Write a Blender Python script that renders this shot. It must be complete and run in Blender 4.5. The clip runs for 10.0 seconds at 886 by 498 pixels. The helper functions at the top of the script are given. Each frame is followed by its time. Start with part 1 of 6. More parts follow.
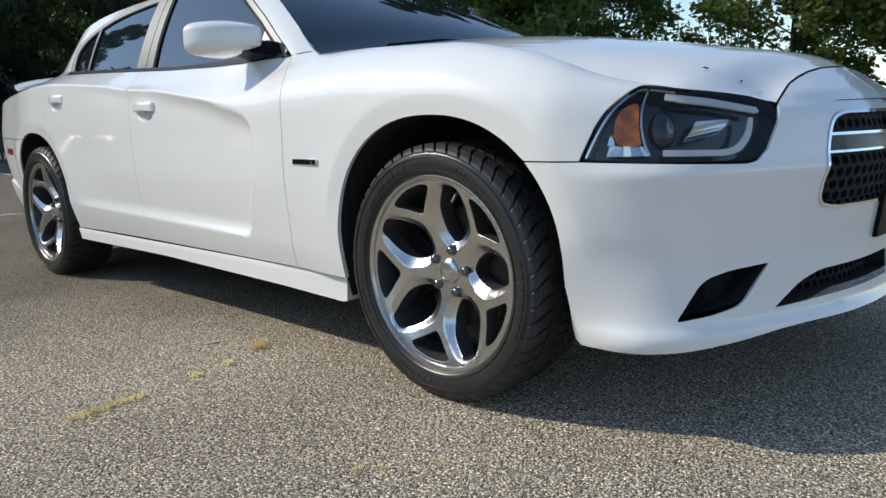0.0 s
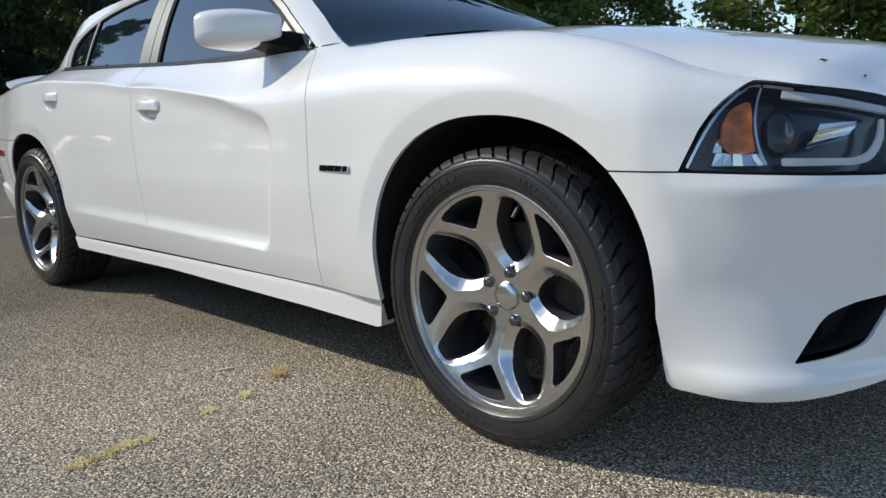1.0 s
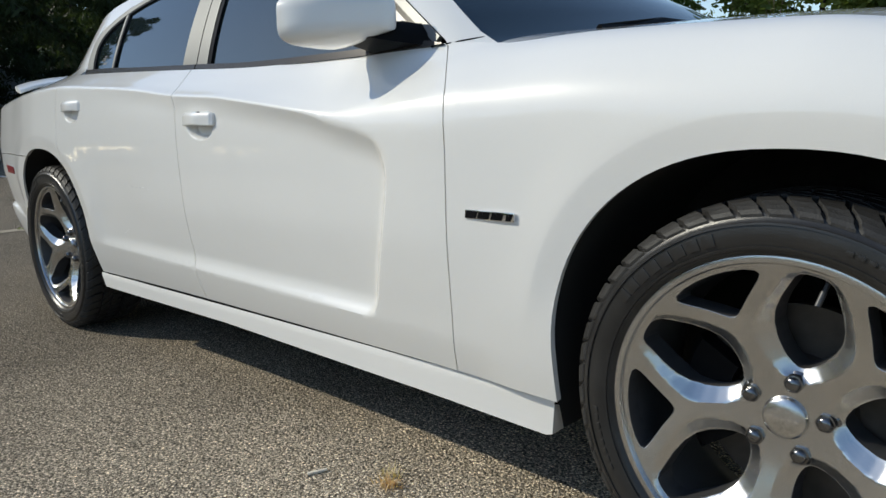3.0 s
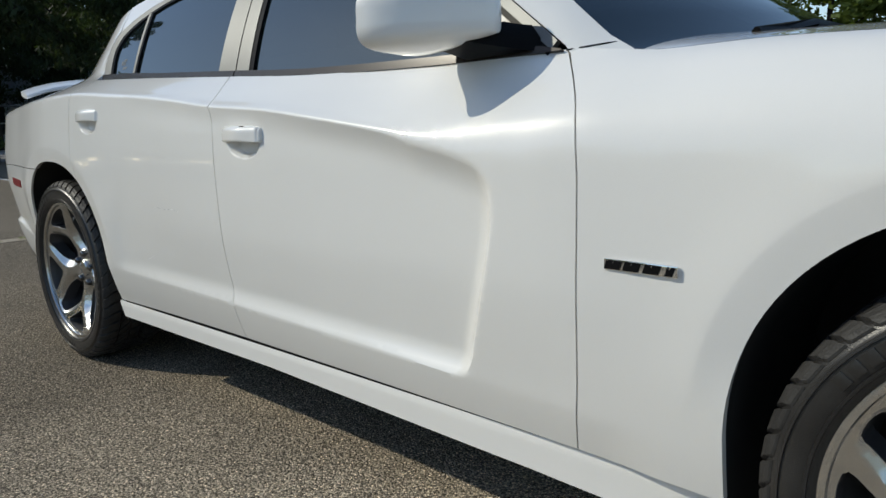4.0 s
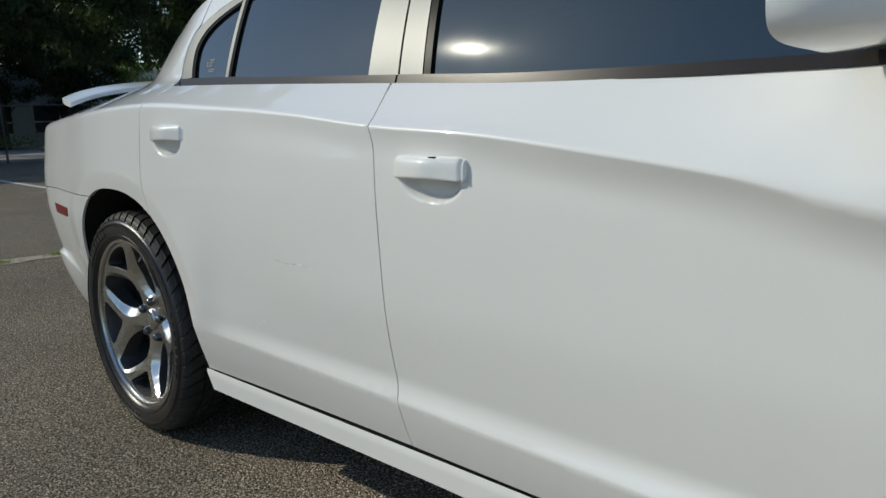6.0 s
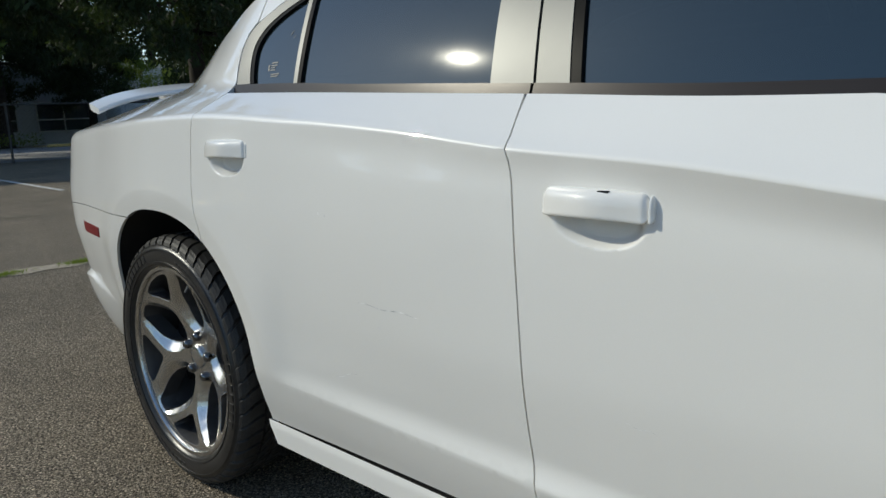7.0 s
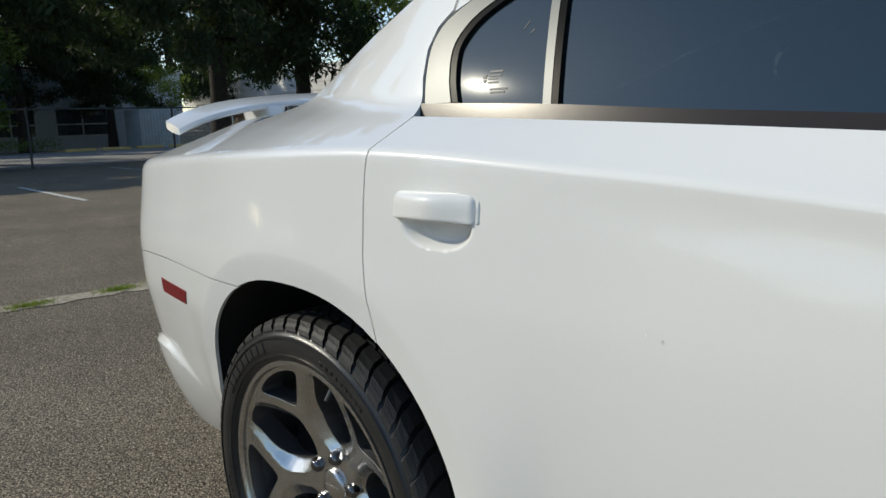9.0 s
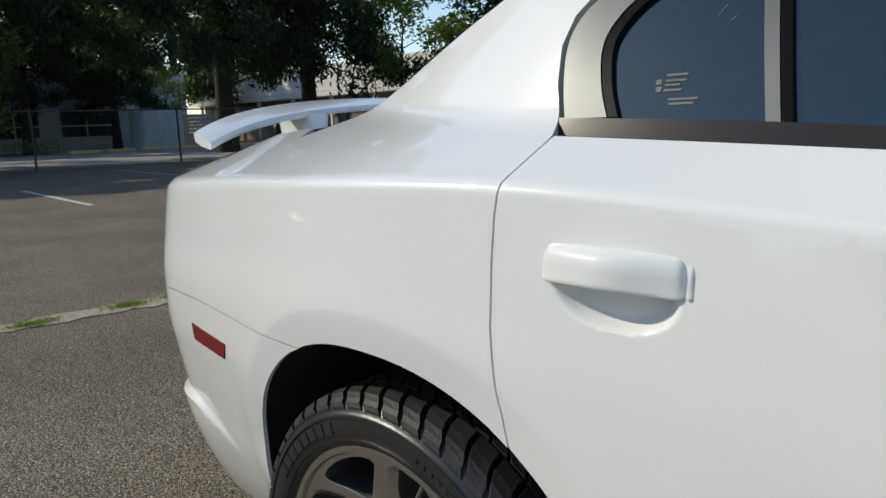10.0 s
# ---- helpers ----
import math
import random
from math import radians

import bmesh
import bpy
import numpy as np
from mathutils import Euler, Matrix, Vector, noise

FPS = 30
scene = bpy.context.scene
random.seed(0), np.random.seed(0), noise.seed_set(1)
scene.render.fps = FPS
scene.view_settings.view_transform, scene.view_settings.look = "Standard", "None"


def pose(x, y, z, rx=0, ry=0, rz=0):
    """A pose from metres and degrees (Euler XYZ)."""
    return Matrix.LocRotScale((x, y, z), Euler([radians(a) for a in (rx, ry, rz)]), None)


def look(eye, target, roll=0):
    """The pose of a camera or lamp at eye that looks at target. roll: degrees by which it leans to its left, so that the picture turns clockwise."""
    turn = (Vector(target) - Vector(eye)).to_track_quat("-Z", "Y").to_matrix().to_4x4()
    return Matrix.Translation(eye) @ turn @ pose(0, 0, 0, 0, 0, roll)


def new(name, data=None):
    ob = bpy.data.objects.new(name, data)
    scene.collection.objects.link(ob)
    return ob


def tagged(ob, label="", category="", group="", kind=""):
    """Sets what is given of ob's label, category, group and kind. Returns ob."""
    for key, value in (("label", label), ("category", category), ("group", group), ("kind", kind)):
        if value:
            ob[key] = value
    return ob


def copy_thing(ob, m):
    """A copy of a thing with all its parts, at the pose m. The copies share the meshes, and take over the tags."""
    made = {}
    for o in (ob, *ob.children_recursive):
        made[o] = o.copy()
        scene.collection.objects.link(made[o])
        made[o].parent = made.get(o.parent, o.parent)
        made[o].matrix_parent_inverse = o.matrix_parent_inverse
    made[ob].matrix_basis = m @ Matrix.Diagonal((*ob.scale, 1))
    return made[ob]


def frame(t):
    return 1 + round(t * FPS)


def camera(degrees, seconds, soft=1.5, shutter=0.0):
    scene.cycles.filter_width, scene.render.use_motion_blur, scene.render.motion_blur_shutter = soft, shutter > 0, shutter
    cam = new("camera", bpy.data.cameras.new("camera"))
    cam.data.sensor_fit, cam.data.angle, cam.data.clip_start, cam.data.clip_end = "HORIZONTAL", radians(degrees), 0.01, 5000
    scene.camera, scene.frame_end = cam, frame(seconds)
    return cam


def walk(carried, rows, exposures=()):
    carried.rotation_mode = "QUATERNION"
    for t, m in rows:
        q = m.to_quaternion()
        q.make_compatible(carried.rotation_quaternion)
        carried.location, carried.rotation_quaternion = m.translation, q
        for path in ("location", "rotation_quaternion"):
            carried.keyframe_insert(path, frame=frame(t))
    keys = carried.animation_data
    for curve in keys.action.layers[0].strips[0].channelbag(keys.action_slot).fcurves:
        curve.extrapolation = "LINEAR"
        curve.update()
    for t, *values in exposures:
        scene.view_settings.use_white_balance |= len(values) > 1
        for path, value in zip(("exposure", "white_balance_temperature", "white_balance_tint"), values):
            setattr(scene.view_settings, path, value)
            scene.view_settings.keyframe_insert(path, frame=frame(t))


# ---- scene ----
cam = camera(62.5, 10.0)
PATH = [
    (0, (1.382, -2.331, 0.758), (0.011, -0.913, 0.427), -1.8),
    (0.5, (1.236, -2.278, 0.764), (-0.127, -0.852, 0.433), -1.7),
    (1, (1.082, -2.226, 0.768), (-0.281, -0.801, 0.436), -1.7),
    (1.5, (0.911, -2.18, 0.773), (-0.45, -0.754, 0.438), -1.7),
    (2, (0.739, -2.142, 0.792), (-0.62, -0.714, 0.455), -1.7),
    (2.5, (0.562, -2.095, 0.825), (-0.8, -0.672, 0.479), -2.0),
    (3, (0.38, -2.041, 0.848), (-0.99, -0.626, 0.5), -2.2),
    (4.5, (-0.173, -1.946, 0.912), (-1.535, -0.523, 0.566), -2.0),
    (5, (-0.365, -1.921, 0.921), (-1.73, -0.5, 0.578), -2.1),
    (5.5, (-0.572, -1.886, 0.943), (-1.941, -0.471, 0.593), -2.3),
    (7, (-1.132, -1.813, 1.014), (-2.507, -0.409, 0.647), -2.6),
    (7.5, (-1.343, -1.765, 1.036), (-2.725, -0.368, 0.664), -2.9),
    (8, (-1.544, -1.735, 1.059), (-2.931, -0.342, 0.694), -2.8),
    (8.5, (-1.72, -1.719, 1.067), (-3.112, -0.327, 0.714), -2.1),
    (9, (-1.91, -1.678, 1.076), (-3.309, -0.291, 0.731), -2.0),
    (9.5, (-2.09, -1.63, 1.098), (-3.493, -0.247, 0.752), -2.2),
    (10, (-2.267, -1.572, 1.107), (-3.672, -0.191, 0.764), -2.1),
]
EXPOSURES = [(0.0, 0.28, 6460, 10), (1.0, 0.22, 6460, 10), (2.0, 0.10, 6540, 9), (3.0, 0.05, 6570, 8), (4.5, -0.17, 6570, 7), (5.5, -0.22, 6520, 6), (7.0, -0.14, 6550, 6), (8.5, 0.01, 6650, 7), (10.0, 0.05, 6680, 8)]
walk(cam, [(t, look(eye, target, roll)) for t, eye, target, roll in PATH], EXPOSURES)

# ---- world and light ----
SUN = Vector((-0.67, -0.47, 0.575)).normalized()
world = bpy.data.worlds.new("sky")
scene.world = world
world.use_nodes = True
wn = world.node_tree
sky = wn.nodes.new("ShaderNodeTexSky")
sky.sky_type, sky.sun_disc = "NISHITA", False
sky.sun_elevation = math.asin(SUN.z)
sky.sun_rotation = math.atan2(SUN.x, SUN.y)
sky.altitude, sky.air_density, sky.dust_density, sky.ozone_density = 50, 1.0, 0.25, 1.5
wn.links.new(sky.outputs[0], wn.nodes["Background"].inputs[0])
wn.nodes["Background"].inputs[1].default_value = 0.16
sun = new("sun", bpy.data.lights.new("sun", "SUN"))
sun.data.energy, sun.data.angle, sun.data.color = 3.05, radians(0.53), (1.0, 0.945, 0.80)
sun.matrix_basis = look(SUN * 60, (0, 0, 0))


# ---- materials ----
def material(name, base, rough=0.5, metal=0.0, vary=0.15, scale=6.0, bump=0.0, bump_scale=80.0, coat=0.0, coat_rough=0.03, fine=0.0, island=0.0, spec=0.5):
    """A surface with large stains and fine grain in its colour, a rough relief and, if asked, a change from piece to piece."""
    m = bpy.data.materials.new(name)
    m.use_nodes = True
    nt = m.node_tree
    b = nt.nodes["Principled BSDF"]
    b.inputs["Roughness"].default_value, b.inputs["Metallic"].default_value = rough, metal
    b.inputs["Coat Weight"].default_value, b.inputs["Coat Roughness"].default_value = coat, coat_rough
    b.inputs["Specular IOR Level"].default_value = spec
    tc = nt.nodes.new("ShaderNodeTexCoord")
    n1 = nt.nodes.new("ShaderNodeTexNoise")
    n1.inputs["Scale"].default_value, n1.inputs["Detail"].default_value = scale, 5
    nt.links.new(tc.outputs["Object"], n1.inputs["Vector"])
    ramp = nt.nodes.new("ShaderNodeMapRange")
    ramp.inputs[1].default_value, ramp.inputs[2].default_value = 0.3, 0.7
    ramp.inputs[3].default_value, ramp.inputs[4].default_value = 1 - vary, 1 + vary
    nt.links.new(n1.outputs["Fac"], ramp.inputs[0])
    last = ramp.outputs[0]
    n2 = nt.nodes.new("ShaderNodeTexNoise")
    n2.inputs["Scale"].default_value, n2.inputs["Detail"].default_value = bump_scale, 3
    nt.links.new(tc.outputs["Object"], n2.inputs["Vector"])
    if fine:
        r2 = nt.nodes.new("ShaderNodeMapRange")
        r2.inputs[1].default_value, r2.inputs[2].default_value = 0.3, 0.7
        r2.inputs[3].default_value, r2.inputs[4].default_value = 1 - fine, 1 + fine
        nt.links.new(n2.outputs["Fac"], r2.inputs[0])
        mul = nt.nodes.new("ShaderNodeMath")
        mul.operation = "MULTIPLY"
        nt.links.new(last, mul.inputs[0])
        nt.links.new(r2.outputs[0], mul.inputs[1])
        last = mul.outputs[0]
    if island:
        geo = nt.nodes.new("ShaderNodeNewGeometry")
        r3 = nt.nodes.new("ShaderNodeMapRange")
        r3.inputs[3].default_value, r3.inputs[4].default_value = 1 - island, 1 + island
        nt.links.new(geo.outputs["Random Per Island"], r3.inputs[0])
        mul = nt.nodes.new("ShaderNodeMath")
        mul.operation = "MULTIPLY"
        nt.links.new(last, mul.inputs[0])
        nt.links.new(r3.outputs[0], mul.inputs[1])
        last = mul.outputs[0]
    mix = nt.nodes.new("ShaderNodeMix")
    mix.data_type, mix.blend_type = "RGBA", "MULTIPLY"
    mix.inputs["Factor"].default_value = 1.0
    mix.inputs["A"].default_value = (*base, 1)
    nt.links.new(last, mix.inputs["B"])
    nt.links.new(mix.outputs["Result"], b.inputs["Base Color"])
    if bump:
        bp = nt.nodes.new("ShaderNodeBump")
        bp.inputs["Strength"].default_value, bp.inputs["Distance"].default_value = bump, 0.002
        nt.links.new(n2.outputs["Fac"], bp.inputs["Height"])
        nt.links.new(bp.outputs[0], b.inputs["Normal"])
    return m


M_PAINT = material("pearl_white_paint", (0.80, 0.79, 0.765), 0.30, 0.0, 0.012, 2.5, 0.0, 900, coat=1.0, coat_rough=0.03, fine=0.012, spec=0.12)
M_BLACK = material("black_plastic", (0.009, 0.009, 0.0095), 0.28, 0.0, 0.25, 9, 0.04, 900, spec=0.03)
M_WELL = material("wheel_well_liner", (0.012, 0.012, 0.012), 0.9, 0.0, 0.3, 9, 0.3, 300)
M_TREAD = material("dusty_tread_rubber", (0.034, 0.033, 0.032), 0.50, 0.0, 0.25, 20, 0.4, 300, fine=0.2, spec=0.25)
M_RUBBER = material("tyre_rubber", (0.024, 0.0232, 0.0225), 0.31, 0.0, 0.25, 14, 0.22, 420, fine=0.15, spec=0.5)
M_ALLOY = material("polished_alloy", (0.60, 0.595, 0.585), 0.25, 1.0, 0.07, 9, 0.04, 700)
M_BARREL = material("dark_grey_barrel", (0.08, 0.08, 0.083), 0.45, 0.5, 0.2, 8, 0.05, 300)
M_CHROME = material("chrome", (0.80, 0.80, 0.80), 0.08, 1.0, 0.03, 8)
M_NUT = material("dark_chrome_nut", (0.20, 0.20, 0.205), 0.22, 1.0, 0.1, 60)
M_DISC = material("brake_disc_iron", (0.085, 0.072, 0.06), 0.55, 0.5, 0.25, 20, 0.1, 200)
M_TRIM = material("grey_satin_trim", (0.12, 0.124, 0.124), 0.43, 0.5, 0.08, 5, 0.02, 900, spec=0.3)
M_MOULD = material("dark_satin_moulding", (0.034, 0.029, 0.027), 0.22, 0.15, 0.12, 5, 0.02, 700, spec=0.22)
M_RED = material("red_reflector", (0.19, 0.005, 0.010), 0.35, 0.0, 0.1, 60, 0.2, 500, coat=0.15, spec=0.2)
M_AMBER = material("amber_lens", (0.60, 0.15, 0.018), 0.3, 0.0, 0.55, 34, 0.8, 120, coat=0.6)
M_LAMPDARK = material("dark_lamp_housing", (0.02, 0.021, 0.024), 0.22, 0.0, 0.2, 12, 0.0, 80, coat=0.6)
M_LAMPGREY = material("frosted_light_guide", (0.70, 0.71, 0.72), 0.3, 0.0, 0.06, 20, 0.05, 300)


def glass(name, tint, rough=0.0, see=0.2, through_tint=(0.55, 0.58, 0.6)):
    """A dark tinted pane: a clear gloss over a dark body, part of it seen through."""
    m = bpy.data.materials.new(name)
    m.use_nodes = True
    nt = m.node_tree
    b = nt.nodes["Principled BSDF"]
    b.inputs["Base Color"].default_value = (*tint, 1)
    b.inputs["Roughness"].default_value, b.inputs["IOR"].default_value = 0.012 + rough, 1.9
    b.inputs["Specular IOR Level"].default_value = 0.5
    b.inputs["Specular Tint"].default_value = (0.76, 0.93, 1.0, 1)
    tr = nt.nodes.new("ShaderNodeBsdfTransparent")
    tr.inputs[0].default_value = (*through_tint, 1)
    mix = nt.nodes.new("ShaderNodeMixShader")
    mix.inputs[0].default_value = see
    nt.links.new(b.outputs[0], mix.inputs[1])
    nt.links.new(tr.outputs[0], mix.inputs[2])
    nt.links.new(mix.outputs[0], nt.nodes["Material Output"].inputs[0])
    return m


def dusty(m):
    """A thin film of dust and dried drops on a pane."""
    nt = m.node_tree
    b = nt.nodes["Principled BSDF"]
    tc = nt.nodes.new("ShaderNodeTexCoord")
    mp = nt.nodes.new("ShaderNodeMapping")
    mp.inputs["Scale"].default_value = (9, 9, 9)
    n = nt.nodes.new("ShaderNodeTexNoise")
    n.inputs["Scale"].default_value, n.inputs["Detail"].default_value = 1.0, 6
    r = nt.nodes.new("ShaderNodeMapRange")
    r.inputs[1].default_value, r.inputs[2].default_value, r.inputs[3].default_value, r.inputs[4].default_value = 0.3, 0.8, 0.02, 0.05
    nt.links.new(tc.outputs["Object"], mp.inputs["Vector"])
    nt.links.new(mp.outputs[0], n.inputs["Vector"])
    nt.links.new(n.outputs["Fac"], r.inputs[0])
    nt.links.new(r.outputs[0], b.inputs["Coat Weight"])
    b.inputs["Coat Roughness"].default_value = 0.12
    return m


M_GLASS = glass("tinted_glass", (0.010, 0.016, 0.018), 0.0, 0.03)
dusty(M_GLASS)
M_LENS = glass("clear_lamp_cover", (0.02, 0.02, 0.02), 0.0, 0.82, (0.96, 0.97, 0.97))


# ---- mesh tools ----
def obj(name, verts, faces, mat, parent=None, label="", smooth=True, sharp=None):
    me = bpy.data.meshes.new(name)
    me.from_pydata([tuple(map(float, v)) for v in verts], [], [tuple(map(int, f)) for f in faces])
    me.validate()
    me.materials.append(mat)
    if smooth:
        me.polygons.foreach_set("use_smooth", [True] * len(me.polygons))
        if sharp:
            me.set_sharp_from_angle(angle=radians(sharp))
    me.update()
    ob = new(name, me)
    if parent:
        ob.parent = parent
    if label:
        ob["label"] = label
    return ob


def part(name, bm, mat, parent=None, label="", sharp=40):
    """Links a bmesh as one mesh object under its thing."""
    me = bpy.data.meshes.new(name)
    bm.normal_update()
    bm.to_mesh(me)
    bm.free()
    me.materials.append(mat)
    me.polygons.foreach_set("use_smooth", [True] * len(me.polygons))
    me.set_sharp_from_angle(angle=radians(sharp))
    ob = new(name, me)
    if parent:
        ob.parent = parent
    if label:
        ob["label"] = label
    return ob


def empty(name, m, label, category, group="", kind=""):
    ob = new(name)
    ob.empty_display_size = 0.1
    ob.matrix_basis = m
    return tagged(ob, label, category, group, kind)


def box(bm, size, m=Matrix(), bevel=0.0):
    """A box of that size about its middle, moved by m, with rounded edges."""
    r = bmesh.ops.create_cube(bm, size=1.0, matrix=m @ Matrix.Diagonal((*size, 1)))
    if bevel:
        edges = list({e for v in r["verts"] for e in v.link_edges})
        bmesh.ops.bevel(bm, geom=edges, offset=bevel, segments=2, affect="EDGES", profile=0.6)


def tube(bm, points, radii, sides=8, cap=True):
    """A round bar along points."""
    rings = []
    pts = [Vector(p) for p in points]
    for i, p in enumerate(pts):
        d = (pts[min(i + 1, len(pts) - 1)] - pts[max(i - 1, 0)]).normalized()
        a = d.orthogonal().normalized()
        b = d.cross(a)
        r = radii[i] if hasattr(radii, "__len__") else radii
        ring = [bm.verts.new(p + (a * math.cos(k * math.tau / sides) + b * math.sin(k * math.tau / sides)) * r) for k in range(sides)]
        if rings:
            best = min(range(sides), key=lambda s: (ring[s].co - rings[-1][0].co).length)
            ring = ring[best:] + ring[:best]
            if (ring[1].co - rings[-1][1].co).length > (ring[-1].co - rings[-1][1].co).length:
                ring = [ring[0]] + ring[:0:-1]
        rings.append(ring)
    for r0, r1 in zip(rings, rings[1:]):
        for k in range(sides):
            bm.faces.new((r0[k], r0[(k + 1) % sides], r1[(k + 1) % sides], r1[k]))
    if cap:
        bm.faces.new(rings[0][::-1])
        bm.faces.new(rings[-1])


def pchip(xs, ys):
    """A smooth curve through points with no overshoot."""
    xs, ys = np.array(xs, float), np.array(ys, float)
    h, d = np.diff(xs), np.diff(ys) / np.diff(xs)
    s = np.zeros(len(xs))
    for i in range(1, len(xs) - 1):
        if d[i - 1] * d[i] > 0:
            w1, w2 = 2 * h[i] + h[i - 1], h[i] + 2 * h[i - 1]
            s[i] = (w1 + w2) / (w1 / d[i - 1] + w2 / d[i])
    s[0], s[-1] = d[0], d[-1]

    def f(x):
        x = np.asarray(x, float)
        i = np.clip(np.searchsorted(xs, x) - 1, 0, len(h) - 1)
        t = np.clip((x - xs[i]) / h[i], 0, 1)
        return ((1 + 2 * t) * (1 - t) ** 2 * ys[i] + t * (1 - t) ** 2 * h[i] * s[i] + t * t * (3 - 2 * t) * ys[i + 1] + t * t * (t - 1) * h[i] * s[i + 1])

    return f


def smooth(a, b, x):
    t = np.clip((np.asarray(x, float) - a) / (b - a), 0, 1)
    return t * t * (3 - 2 * t)


def resample(points, step, closed=True):
    pts = [np.array(p, float) for p in points]
    out = []
    for a, b in zip(pts, pts[1:] + ([pts[0]] if closed else [])):
        n = max(1, int(round(np.linalg.norm(b - a) / step)))
        out += [a + (b - a) * k / n for k in range(n)]
    if not closed:
        out.append(pts[-1])
    return np.array(out)


def rounded(points, radius, n=5):
    """A polygon with its corners rounded off."""
    pts = [np.array(p, float) for p in points]
    rr = radius if hasattr(radius, "__len__") else [radius] * len(pts)
    out = []
    for i, p in enumerate(pts):
        a, b = pts[i - 1] - p, pts[(i + 1) % len(pts)] - p
        la, lb = np.linalg.norm(a), np.linalg.norm(b)
        r = min(rr[i], 0.48 * la, 0.48 * lb)
        p0, p1 = p + a / la * r, p + b / lb * r
        for k in range(n + 1):
            t = k / n
            out.append((1 - t) ** 2 * p0 + 2 * t * (1 - t) * p + t * t * p1)
    return [tuple(q) for q in out]


def chaikin(points, times=3, closed=True):
    """Rounds off a line by cutting its corners."""
    p = [tuple(q) for q in points]
    for _ in range(times):
        out = [] if closed else [p[0]]
        for a, b in zip(p, p[1:] + ([p[0]] if closed else [])):
            out += [(0.75 * a[0] + 0.25 * b[0], 0.75 * a[1] + 0.25 * b[1]), (0.25 * a[0] + 0.75 * b[0], 0.25 * a[1] + 0.75 * b[1])]
        p = out if closed else out + [p[-1]]
    return p


def inside(poly, q):
    """Which points lie in a polygon."""
    x, y = q[:, 0], q[:, 1]
    res = np.zeros(len(q), bool)
    a = np.asarray(poly)
    b = np.roll(a, -1, 0)
    for (x0, y0), (x1, y1) in zip(a, b):
        if y0 != y1:
            c = (y0 > y) != (y1 > y)
            res ^= c & (x < (x1 - x0) * (y - y0) / (y1 - y0) + x0)
    return res


def edge_distance(poly, q):
    a = np.asarray(poly)
    b = np.roll(a, -1, 0)
    best = np.full(len(q), 1e9)
    for p0, p1 in zip(a, b):
        d = p1 - p0
        t = np.clip(((q - p0) @ d) / max(d @ d, 1e-12), 0, 1)
        best = np.minimum(best, np.hypot(*(q - p0 - t[:, None] * d).T))
    return best


from mathutils.geometry import delaunay_2d_cdt


def sheet(outline, holes, step, fine=(), lines=()):
    """Triangles that fill an outline, but for its holes, with inner points step apart. Returns the points, triangles and rims."""
    loops = [resample(outline, step)] + [resample(h, step) for h in holes]
    pts, edges = [], []
    for lp in loops:
        k = len(pts)
        pts += list(lp)
        edges += [(k + i, k + (i + 1) % len(lp)) for i in range(len(lp))]
    folds = [resample(ln, step, False) for ln in lines]
    for lp in folds:
        k = len(pts)
        pts += list(lp)
        edges += [(k + i, k + i + 1) for i in range(len(lp) - 1)]
    lo, hi = loops[0].min(0), loops[0].max(0)
    gx, gy = np.meshgrid(np.arange(lo[0], hi[0], step), np.arange(lo[1], hi[1], step * 0.866))
    gx = gx + (np.arange(len(gx)) % 2)[:, None] * step * 0.5
    g = np.column_stack((gx.ravel(), gy.ravel()))
    ok = inside(loops[0], g) & (edge_distance(loops[0], g) > step * 0.5)
    for h in loops[1:]:
        ok &= ~inside(h, g) & (edge_distance(h, g) > step * 0.5)
    for lp in folds:
        for q in lp:
            ok &= np.hypot(*(g - q).T) > step * 0.6
    for x0, y0, x1, y1, st in fine:
        ok &= ~((g[:, 0] > x0) & (g[:, 0] < x1) & (g[:, 1] > y0) & (g[:, 1] < y1))
    pts += list(g[ok])
    for x0, y0, x1, y1, st in fine:
        fx, fy = np.meshgrid(np.arange(x0, x1, st), np.arange(y0, y1, st * 0.866))
        fx = fx + (np.arange(len(fx)) % 2)[:, None] * st * 0.5
        q = np.column_stack((fx.ravel(), fy.ravel()))
        pts += list(q[inside(loops[0], q) & (edge_distance(loops[0], q) > st)])
    v, e, f, *_ = delaunay_2d_cdt([Vector(p) for p in pts], edges, [], 0, 1e-7)
    v = np.array([tuple(p) for p in v])
    f = np.array([t for t in f if len(t) == 3])
    c = v[f].mean(1)
    keep = inside(loops[0], c)
    for h in loops[1:]:
        keep &= ~inside(h, c)
    return v, f[keep]


